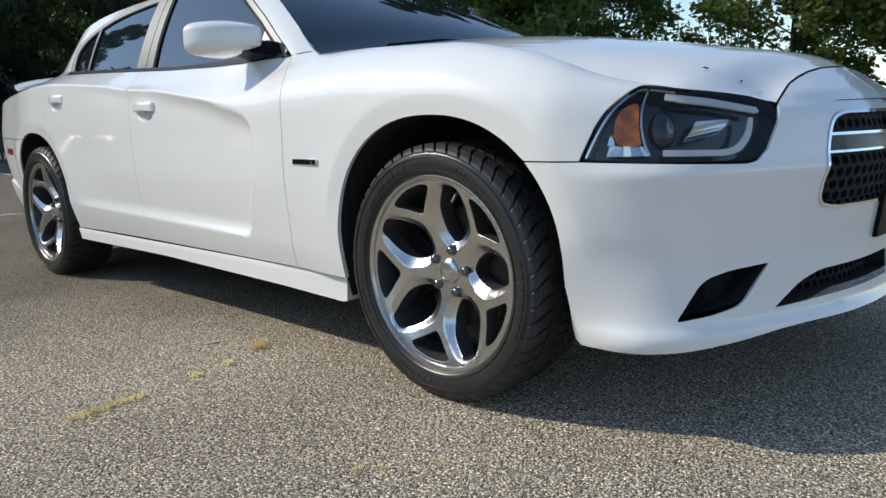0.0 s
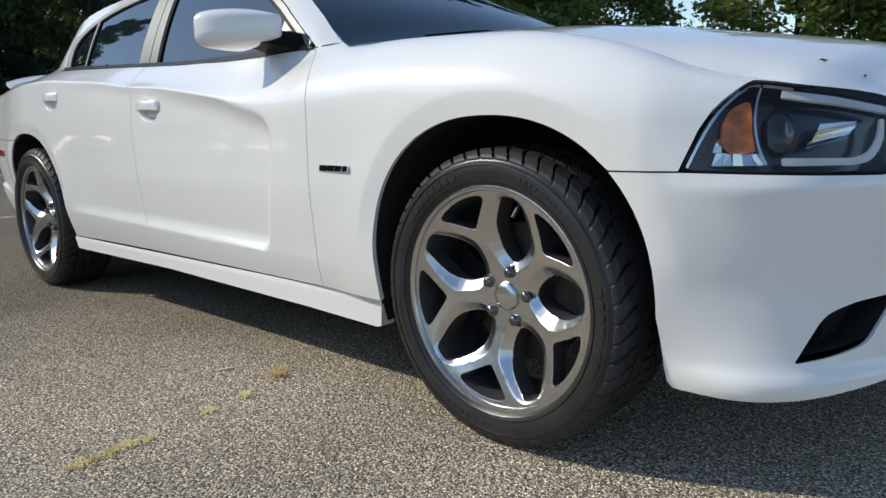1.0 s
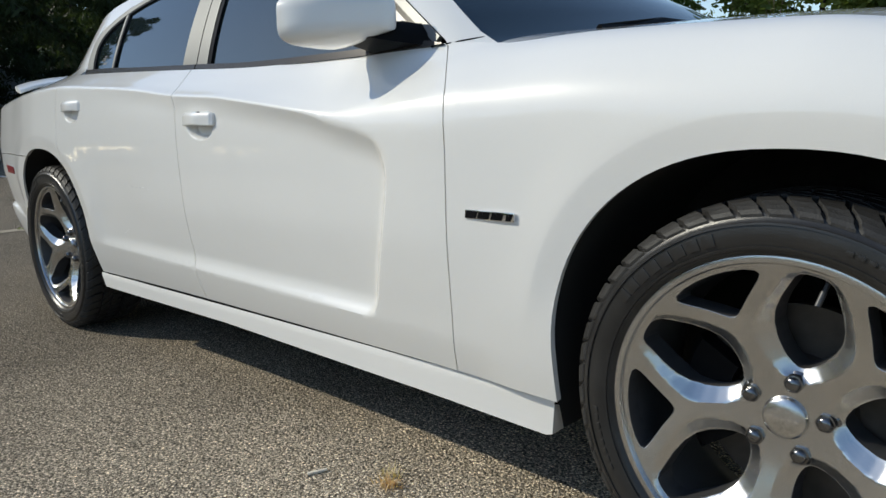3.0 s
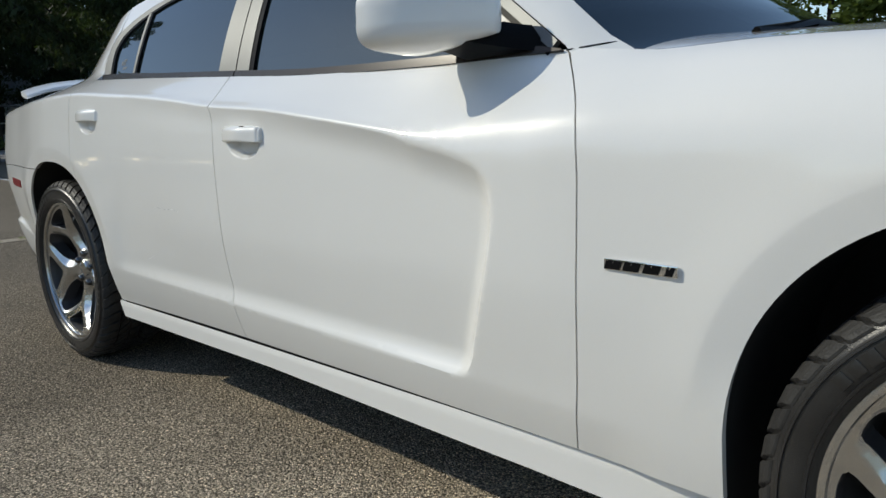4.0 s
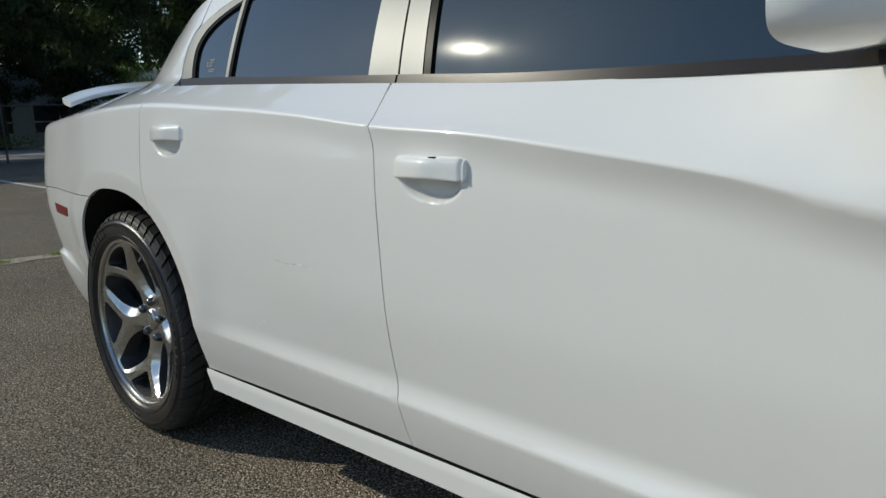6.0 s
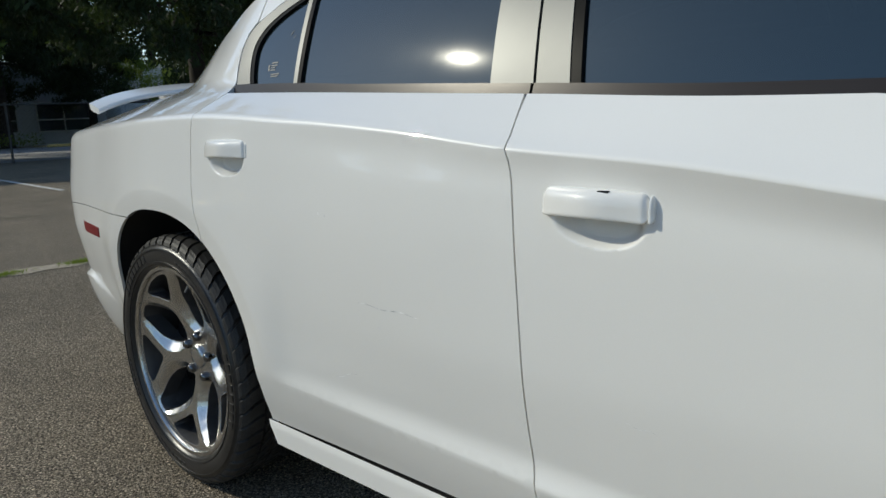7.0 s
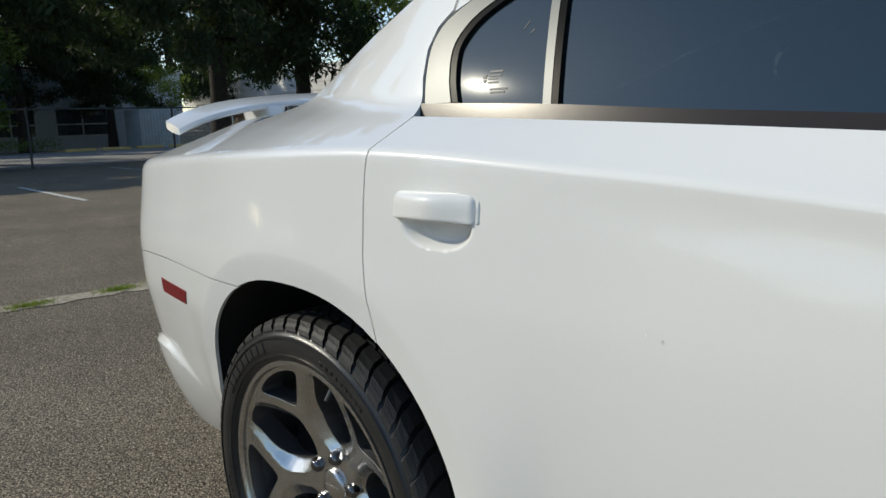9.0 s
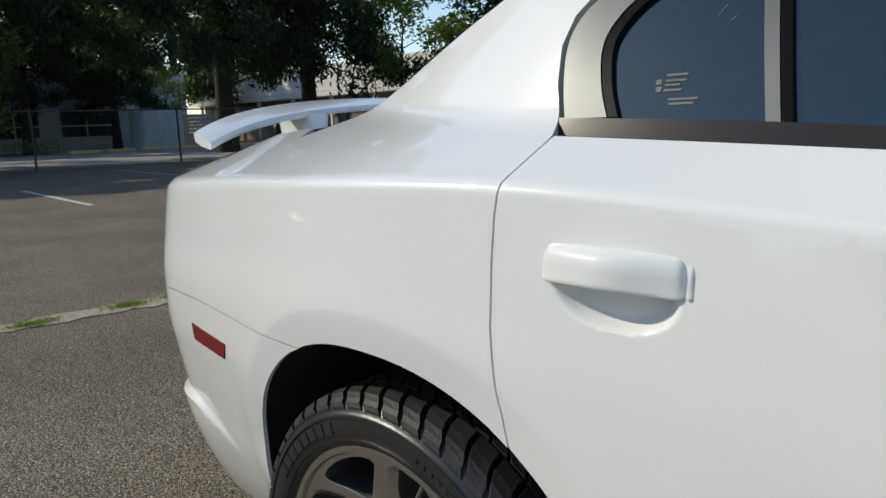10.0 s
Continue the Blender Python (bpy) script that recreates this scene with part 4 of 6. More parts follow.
def tread_mesh():
    """Slanted tread blocks round the tyre, cut by deep grooves; the outer ones wrap over the shoulders."""
    rnd = random.Random(4)
    verts, faces = [], []
    SHOULDER = [(-0.0650, 0.3370, 0.3330), (-0.0620, 0.3435, 0.3370), (-0.0560, 0.3490, 0.3410), (-0.0470, 0.3553, 0.3470), (-0.0300, 0.3585, 0.3480), (-0.0060, 0.3596, 0.3485)]
    FAR = [(0.120 - y, r, b) for y, r, b in SHOULDER]
    MIDDLE = [[(y, 0.3598, 0.3485) for y in np.linspace(y0, y1, 4)] for y0, y1 in ((0.000, 0.036), (0.042, 0.078), (0.084, 0.120))]
    for row, n, slant, ph in ((SHOULDER, 50, 0.115, 0.0), (MIDDLE[0], 62, 0.12, 0.5), (MIDDLE[1], 62, 0.03, 0.2), (MIDDLE[2], 62, -0.12, 0.4), (FAR, 50, -0.115, 0.0)):
        w = math.tau / n
        for i in range(n):
            whole = 0.80 + 0.05 * rnd.random()
            block(verts, faces, row, (i + ph) * w, (i + ph + whole) * w, slant)
    return verts, faces


def wheel():
    """A tyre on a five-spoke forked alloy wheel; its middle is the face of the hub cap, outward is -y."""
    v, f = revolve([(0.2625, -0.0585), (0.268, -0.0600), (0.2735, -0.0585), (0.275, -0.052), (0.270, -0.040), (0.2635, -0.046), (0.2600, -0.0535), (0.2625, -0.0585)], 120)
    base = obj("wheel", v, f, M_ALLOY, None, "five-spoke forked alloy wheel with a worn black tyre", sharp=50)
    v, f = revolve([(0.262, -0.045), (0.252, -0.020), (0.247, 0.02), (0.243, 0.12), (0.25, 0.165), (0.262, 0.17)], 72)
    obj("barrel", v, f, M_BARREL, base, "dark grey wheel barrel")
    prof = [(0.262, -0.045), (0.270, -0.0565), (0.2765, -0.0610), (0.2785, -0.0650), (0.2835, -0.0660), (0.2840, -0.0692), (0.2885, -0.0706), (0.2892, -0.0682), (0.298, -0.0710), (0.310, -0.0714), (0.3205, -0.0694), (0.3210, -0.0720), (0.3245, -0.0712), (0.3252, -0.0678), (0.331, -0.0655), (0.337, -0.0610), (0.343, -0.0540), (0.3475, -0.045),
            (0.3485, 0.0), (0.3485, 0.06), (0.3485, 0.12), (0.3475, 0.165), (0.335, 0.182), (0.31, 0.19), (0.28, 0.183), (0.262, 0.17)]
    v, f = revolve(prof, 120)
    tyre = obj("tyre", v, f, M_RUBBER, base, "black winter tyre with raised sidewall rings", sharp=60)
    v, f = tread_mesh()
    obj("tread", v, f, M_TREAD, base, "deep slanted winter tread blocks", smooth=False)["kind"] = "stuff"
    # raised maker's marks on the sidewall, as plain bars
    bars = {}
    for mid, n, r, h, wd, gap in ((-8, 8, 0.3055, 0.0200, 0.0190, 4.9), (124, 8, 0.3055, 0.0200, 0.0190, 4.9), (58, 9, 0.3055, 0.0075, 0.0100, 2.9), (250, 7, 0.3055, 0.0095, 0.0160, 4.4), (196, 8, 0.3055, 0.0075, 0.0100, 2.9)):
        for k in range(n):
            if h not in bars:
                bm = bmesh.new()
                box(bm, (h, 0.0034, wd), Matrix(), 0.0009)
                o = part("raised_mark", bm, M_RUBBER, base)
                bars[h] = o.data
            else:
                o = new("raised_mark", bars[h])
                o.parent = base
            a = radians(mid + (n / 2 - k) * gap)
            o.matrix_basis = Matrix.Rotation(-a, 4, "Y") @ Matrix.Translation((r, -0.0713, 0))
    me = spoke_mesh()
    for k in range(5):
        o = new("spoke", me)
        o.parent = base
        o.matrix_basis = Matrix.Rotation(-radians(43 + 72 * k), 4, "Y")
    # hub cap, nuts, valve
    v, f = revolve([(0.0, -0.0075), (0.016, -0.0068), (0.030, -0.0045), (0.0345, -0.0005), (0.0365, 0.006), (0.0365, 0.03)], 40)
    cap = obj("hub_cap", v, f, M_ALLOY, base, "domed hub cap with a maker's mark", sharp=50)
    bm = bmesh.new()
    for k in range(5):
        box(bm, (0.0065, 0.0015, 0.0045), Matrix.Translation((-0.0190 + 0.0095 * k, -0.0068 + 0.0006 * abs(k - 2) ** 1.5 * 0.5, 0.001 + 0.0012 * (k - 2) * -0.4)))
    part("mark", bm, M_CHROME, base)
    bm = bmesh.new()
    nut = [(0.0, -0.020), (0.006, -0.0195), (0.0092, -0.017), (0.0105, -0.012)]
    rings = []
    for r, y in nut + [(0.0125, -0.0115), (0.0125, 0.0), (0.016, 0.003), (0.016, 0.02)]:
        rings.append([bm.verts.new((r * math.cos(j * math.tau / 12) * (0.93 if j % 2 and r > 0.009 else 1), y, r * math.sin(j * math.tau / 12) * (0.93 if j % 2 and r > 0.009 else 1))) for j in range(12)] if r else None)
    tip = bm.verts.new((0, -0.020, 0))
    for j in range(12):
        bm.faces.new((tip, rings[1][j], rings[1][(j + 1) % 12]))
    for r0, r1 in zip(rings[1:], rings[2:]):
        for j in range(12):
            bm.faces.new((r0[j], r1[j], r1[(j + 1) % 12], r0[(j + 1) % 12]))
    first = part("lug_nut", bm, M_NUT, base, "dark chrome lug nut")
    for k in range(5):
        a = radians(79 + 72 * k)
        o = first if k == 0 else new("lug_nut", first.data)
        o.parent = base
        o["label"] = "dark chrome lug nut"
        o.matrix_basis = Matrix.Translation((0.0615 * math.cos(a), 0.009, 0.0615 * math.sin(a))) @ Matrix.Diagonal((1.22, 1.0, 1.22, 1.0))
    bm = bmesh.new()
    a = radians(76)
    tube(bm, [(r * math.cos(a), y, r * math.sin(a)) for r, y in ((0.240, -0.012), (0.226, -0.020), (0.225, -0.0205), (0.204, -0.032))], [0.0040, 0.0036, 0.0050, 0.0046], 10)
    part("valve", bm, M_BARREL, base, "metal tyre valve")
    v, f = revolve([(0.05, 0.055), (0.085, 0.055), (0.09, 0.075), (0.172, 0.075), (0.174, 0.085), (0.172, 0.100), (0.09, 0.100)], 64)
    obj("brake_disc", v, f, M_DISC, base, "rusty iron brake disc", sharp=40)
    v, f = revolve([(0.0, 0.03), (0.075, 0.03), (0.08, 0.06)], 32)
    obj("hub", v, f, M_BLACK, base)
    prof = [(0.105, 0.035), (0.180, 0.035), (0.190, 0.045), (0.190, 0.115), (0.180, 0.125), (0.105, 0.125)]
    verts, faces = [], []
    for k in range(13):
        a = radians(148 + 5.6 * k)
        verts += [(r * math.cos(a), y, r * math.sin(a)) for r, y in prof]
    for k in range(12):
        faces += [(6 * k + j, 6 * k + (j + 1) % 6, 6 * k + 6 + (j + 1) % 6, 6 * k + 6 + j) for j in range(6)]
    faces += [(5, 4, 3, 2, 1, 0), tuple(range(72, 78))]
    obj("brake_caliper", verts, faces, M_BLACK, base, "dark brake caliper", sharp=30)
    return base


w0 = wheel()
w0.parent = car
HUB = 0.358
w0.matrix_basis = Matrix.Translation((0, -0.88, HUB))


def wheel_copy(m):
    o = copy_thing(w0, m)
    o.parent = car


wheel_copy(Matrix.Translation((-WB, -0.88, HUB)) @ Matrix.Rotation(radians(-3), 4, "Y"))
FAR = 2 * MID + 0.88
wheel_copy(Matrix.Translation((0, FAR, HUB)) @ Matrix.Rotation(math.pi, 4, "Z"))
wheel_copy(Matrix.Translation((-WB, FAR, HUB)) @ Matrix.Rotation(math.pi, 4, "Z"))


# wheel wells and underside
def well(cx):
    """The black liner of a wheel opening: a half drum, open downward and outward."""
    back, ahead, high = ARCHES[cx]
    curve = arch_curve(cx, cx - back - 0.004, cx + ahead + 0.006, 0.235, 36, 0.006)
    verts, faces = [], []
    ys = (-0.962, -0.945, -0.80, -0.62, -0.52)
    n = len(ys) + 1
    for i, (x, z) in enumerate(curve):
        for y in ys:
            yy = max(y, float(side(np.array([x]), np.array([z]))[0][1]) + 0.006) if y < -0.9 else y
            verts.append((x, yy, z))
        verts.append((cx + (x - cx) * 0.3, -0.50, 0.35 + (z - 0.35) * 0.3))
    for i in range(len(curve) - 1):
        for j in range(n - 1):
            faces.append((i * n + j, i * n + j + 1, (i + 1) * n + j + 1, (i + 1) * n + j))
    return obj("wheel_well", verts, faces, M_WELL, car, "black plastic wheel well liner", sharp=50)


for cx in (0.0, -WB):
    both(well(cx))
bm = bmesh.new()
box(bm, (2.16, 1.70, 0.05), Matrix.Translation((-1.53, MID, 0.245)), 0.01)
box(bm, (0.80, 1.0, 0.05), Matrix.Translation((0.0, MID, 0.27)), 0.01)
box(bm, (0.95, 1.0, 0.05), Matrix.Translation((-3.05, MID, 0.27)), 0.01)
box(bm, (0.30, 1.45, 0.04), Matrix.Translation((0.56, MID, 0.25)), 0.01)
box(bm, (0.44, 1.40, 0.05), Matrix.Translation((-3.72, MID, 0.30)), 0.01)
part("underbody", bm, M_WELL, car, "black underside")

# ---- lamps, grille and openings of the nose ----
def on_side(name, outline, mat, out=0.0, label="", depth=0.004, step=0.012, holes=(), parent=None, mirror=True, sharp=35):
    """A plate that follows the body, moved out by so much (in: minus)."""
    def f(u, w):
        i, z = section(u, w)
        x, y = np.interp(u, U, PX), np.interp(u, U, PY)
        nx, ny = np.interp(u, U, PNX), np.interp(u, U, PNY)
        return np.column_stack((x + nx * (i - out), y + ny * (i - out), z))
    o = skin(name, outline, list(holes), step, f, mat, parent or car, label, depth=depth, sharp=sharp)
    if mirror:
        both(o)
    return o


LAMP = rounded([(0.4585, 0.6705), (0.473, 0.706), (0.491, 0.746), (0.514, 0.782), (0.542, 0.809), (0.575, 0.839), (0.588, 0.852), (0.602, 0.864), (0.620, 0.8645), (0.660, 0.8545), (0.697, 0.8410), (0.75, 0.835), (0.86, 0.820), (0.985, 0.796), (0.962, 0.746), (0.918, 0.691), (0.882, 0.6655), (0.850, 0.660), (0.60, 0.6645)], 0.012, 3)
on_side("headlamp_housing", LAMP, M_LAMPDARK, -0.055, "black headlamp housing", depth=0.004)


def facets(name, corners, n, m, base, amp, seed, label):
    """A bright reflector of n by m tilted facets between four corners."""
    rnd = random.Random(seed)
    verts, faces = [], []
    for i in range(n):
        for j in range(m):
            k = len(verts)
            lean = [rnd.uniform(-amp, amp) for _ in range(3)]
            for di, dj in ((0, 0), (1, 0), (1, 1), (0, 1)):
                p, q = (i + di) / n, (j + dj) / m
                u = (corners[0][0] * (1 - p) + corners[1][0] * p) * (1 - q) + (corners[3][0] * (1 - p) + corners[2][0] * p) * q
                w = (corners[0][1] * (1 - p) + corners[1][1] * p) * (1 - q) + (corners[3][1] * (1 - p) + corners[2][1] * p) * q
                e, z = section(u, w)
                d = float(e) - base - lean[0] - lean[1] * (2 * di - 1) - lean[2] * (2 * dj - 1)
                verts.append((float(np.interp(u, U, PX) + np.interp(u, U, PNX) * d), float(np.interp(u, U, PY) + np.interp(u, U, PNY) * d), float(z)))
            faces.append((k, k + 1, k + 2, k + 3))
    both(obj(name, verts, faces, M_CHROME, car, label, smooth=False))


def dome(name, cu, cw, ru, rw, base, rise, mat, label=""):
    """A rounded lens that swells out of the lamp."""
    verts, faces = [], []
    for i in range(9):
        for j in range(28):
            r, a = math.sin(i / 8 * math.pi / 2), j * math.tau / 28
            u, w = cu + ru * r * math.cos(a), cw + rw * r * math.sin(a)
            e, z = section(u, w)
            d = float(e) - base - rise * math.cos(i / 8 * math.pi / 2)
            verts.append((float(np.interp(u, U, PX) + np.interp(u, U, PNX) * d), float(np.interp(u, U, PY) + np.interp(u, U, PNY) * d), float(z)))
    faces = [(i * 28 + j, i * 28 + (j + 1) % 28, i * 28 + 28 + (j + 1) % 28, i * 28 + 28 + j) for i in range(8) for j in range(28)]
    both(obj(name, verts, faces, mat, car, label))


facets("headlamp_reflector", [(0.512, 0.678), (0.611, 0.678), (0.599, 0.699), (0.519, 0.702)], 5, 1, -0.022, 0.0022, 4, "faceted chrome lamp reflector")
facets("headlamp_reflector", [(0.512, 0.703), (0.530, 0.703), (0.528, 0.728), (0.520, 0.728)], 1, 2, -0.022, 0.0020, 6, "faceted chrome lamp reflector")
on_side("turn_signal", chaikin([(0.538, 0.703), (0.529, 0.722), (0.528, 0.750), (0.537, 0.776), (0.556, 0.790), (0.584, 0.799), (0.5865, 0.775), (0.5865, 0.740), (0.592, 0.712), (0.594, 0.703), (0.566, 0.701)], 2), M_AMBER, -0.016, "amber turn signal", depth=0.03)
RIM = chaikin([(0.4665, 0.678), (0.480, 0.709), (0.498, 0.747), (0.520, 0.781), (0.547, 0.808), (0.578, 0.833)], 2, False)
on_side("lamp_rim", RIM + [(u + 0.0045, w - 0.0030) for u, w in RIM[::-1]], M_CHROME, -0.006, "thin chrome lamp rim", depth=0.008, step=0.006)
GUIDE1 = rounded([(0.655, 0.804), (0.661, 0.823), (0.80, 0.806), (0.938, 0.781), (0.936, 0.767), (0.918, 0.768), (0.78, 0.790)], 0.006)
on_side("light_guide", GUIDE1, M_LAMPGREY, -0.018, "frosted white light guide", depth=0.005)
GUIDE2 = rounded([(0.898, 0.757), (0.911, 0.757), (0.896, 0.715), (0.856, 0.682), (0.816, 0.674), (0.645, 0.677), (0.645, 0.691), (0.806, 0.687), (0.846, 0.695), (0.882, 0.724)], [0.004, 0.004, 0.03, 0.03, 0.02, 0.004, 0.004, 0.02, 0.03, 0.03])
on_side("light_guide", GUIDE2[::-1], M_LAMPGREY, -0.018, "frosted white light guide", depth=0.005)
facets("lamp_bowl", [(0.700, 0.706), (0.806, 0.722), (0.850, 0.754), (0.742, 0.751)], 1, 4, -0.030, 0.0045, 9, "bright chrome lamp bowl")
dome("projector", 0.652, 0.735, 0.040, 0.043, -0.048, 0.020, M_LAMPDARK, "dark projector bowl")
dome("projector_lens", 0.668, 0.737, 0.014, 0.026, -0.040, 0.016, M_NUT, "grey glass projector lens")
DIV = chaikin([(0.612, 0.840), (0.598, 0.806), (0.589, 0.770), (0.591, 0.736), (0.599, 0.703), (0.611, 0.680)], 2, False)
on_side("lamp_divider", DIV + [(u + 0.005, w) for u, w in DIV[::-1]], M_CHROME, -0.012, "thin chrome lamp divider", depth=0.012, step=0.006)
on_side("headlamp_lens", LAMP, M_LENS, -0.002, "clear headlamp cover", depth=0.003)


SEAL_TOP = chaikin([(0.560, 0.826), (0.577, 0.8425), (0.590, 0.855), (0.604, 0.8665), (0.620, 0.867), (0.660, 0.857), (0.700, 0.8430), (0.75, 0.8375)], 2, False)
SEAL_LOW = chaikin([(0.564, 0.824), (0.582, 0.839), (0.598, 0.847), (0.620, 0.8475), (0.660, 0.8400), (0.700, 0.8315), (0.75, 0.8330)], 2, False)
on_side("lamp_seal", (SEAL_TOP + SEAL_LOW[::-1])[::-1], M_BLACK, 0.0, "black lamp seal", depth=0.004, step=0.006)


# grille: chrome frame, crossbar, honeycomb
gi = inner(GRILLE, 0.008)
gi = [(min(u, END - 0.011), w) for u, w in gi]
on_side("grille_frame", GRILLE, M_CHROME, 0.004, "chrome grille frame", depth=0.035, holes=[[(min(u, END - 0.0121), w) for u, w in gi]], step=0.008)
on_side("grille_bar", [(1.118, 0.672), (END - 0.012, 0.672), (END - 0.012, 0.708), (1.130, 0.708)], M_MOULD, -0.004, "grey grille crossbar", depth=0.03)
on_side("grille_bar_edge", [(1.116, 0.666), (END - 0.012, 0.666), (END - 0.012, 0.672), (1.118, 0.672)], M_CHROME, 0.0, "chrome bar edge", depth=0.03, step=0.008)
on_side("grille_bar_edge", [(1.130, 0.708), (END - 0.012, 0.708), (END - 0.012, 0.715), (1.132, 0.715)], M_CHROME, 0.0, "chrome bar edge", depth=0.03, step=0.008)
on_side("grille_back", [(u, w) for u, w in GRILLE], M_WELL, -0.06, "", depth=-0.05)


def honeycomb(name, outline, cell, inset_by, wide):
    """A black web of six-sided holes that follows the nose."""
    lo, hi = np.min(outline, 0), np.max(outline, 0)
    verts, faces = [], []
    j = 0
    y = lo[1]
    while y < hi[1]:
        x = lo[0] + (j % 2) * cell * wide * 0.5
        while x < hi[0]:
            if inside(np.array(outline), np.array([[x, y]]))[0]:
                k = len(verts)
                for s, o in ((0.56, 0.0), (0.40, 0.0), (0.40, -0.02), (0.56, -0.02)):
                    for h in range(6):
                        a = radians(30 + 60 * h)
                        p = (min(x + cell * wide * s * math.cos(a) * 1.04, END - 0.001), y + cell * s * math.sin(a))
                        i, z = section(p[0], p[1])
                        q = inset_by - o
                        verts.append((np.interp(p[0], U, PX) + np.interp(p[0], U, PNX) * (i + q), np.interp(p[0], U, PY) + np.interp(p[0], U, PNY) * (i + q), float(z)))
                for r in range(3):
                    for h in range(6):
                        faces.append((k + r * 6 + h, k + r * 6 + (h + 1) % 6, k + (r + 1) * 6 + (h + 1) % 6, k + (r + 1) * 6 + h))
            x += cell * wide
        y += cell * 0.866
        j += 1
    o = obj(name, verts, faces, M_WELL, car, "black honeycomb mesh", smooth=False)
    o["kind"] = "stuff"
    both(o)["kind"] = "stuff"


honeycomb("grille_mesh", [(u, w) for u, w in GRILLE], 0.034, 0.022, 1.25)
honeycomb("intake_mesh", [(u, w) for u, w in INTAKE], 0.026, 0.05, 1.3)
on_side("fog_lamp_pocket", FOG, M_WELL, -0.075, "black fog lamp pocket", depth=-0.07)
on_side("intake_back", INTAKE, M_WELL, -0.10, "", depth=-0.095)
fl = [(0.765 + 0.036 * math.cos(a), 0.352 + 0.034 * math.sin(a)) for a in np.linspace(0, math.tau, 24, endpoint=False)]
on_side("fog_lamp", fl, M_BLACK, -0.055, "dark round fog lamp", depth=0.03)
on_side("number_plate_mount", [(END - 0.15, 0.43), (END - 0.012, 0.43), (END - 0.012, 0.545), (END - 0.15, 0.545)], M_BLACK, 0.012, "black plate mount", depth=0.015, mirror=True)

SEAL = [(min(u, END - 0.001), w + 0.012) for u, w in NOSE_EDGE] + [(min(u, END - 0.001), w - 0.014) for u, w in NOSE_EDGE[::-1]]
on_side("bonnet_seal", SEAL[::-1], M_BLACK, -0.010, "black bonnet gap seal", depth=0.004)

# ---- side marker, badge, handles, marks in the paint ----
on_side("side_marker", MARKER, M_RED, 0.002, "red side reflector", depth=0.004, step=0.008)
bm = bmesh.new()
BY = float(side(np.array([-0.53]), np.array([0.66]))[0][1])
badge = Matrix.Translation((-0.5315, BY - 0.002, 0.6615)) @ Matrix.Rotation(radians(0.3), 4, "Y")
box(bm, (0.125, 0.005, 0.0180), badge, 0.002)
plate = part("badge", bm, M_CHROME, car, "chrome and black badge plate")


def slab(pts):
    """A dark slab of the badge, from an outline of x and z."""
    bm = bmesh.new()
    low = [bm.verts.new(badge @ Vector((x, -0.002, z))) for x, z in pts]
    top = [bm.verts.new(badge @ Vector((x, -0.0042, z))) for x, z in pts]
    bm.faces.new(top)
    for i in range(len(pts)):
        j = (i + 1) % len(pts)
        bm.faces.new((low[i], low[j], top[j], top[i]))
    bmesh.ops.recalc_face_normals(bm, faces=bm.faces)
    part("badge_slab", bm, M_BLACK, plate)


for x0 in (-0.046, -0.0135, 0.0205, 0.0500):
    wd = 0.0135 if x0 < 0.04 else 0.0065
    slab([(x0 - wd - 0.002, -0.0072), (x0 + wd - 0.002, -0.0072), (x0 + wd + 0.003, 0.0072), (x0 + 0.002, 0.0072), (x0 + 0.001, 0.003), (x0 - 0.002, 0.003), (x0 - 0.001, 0.0072), (x0 - wd + 0.003, 0.0072)])


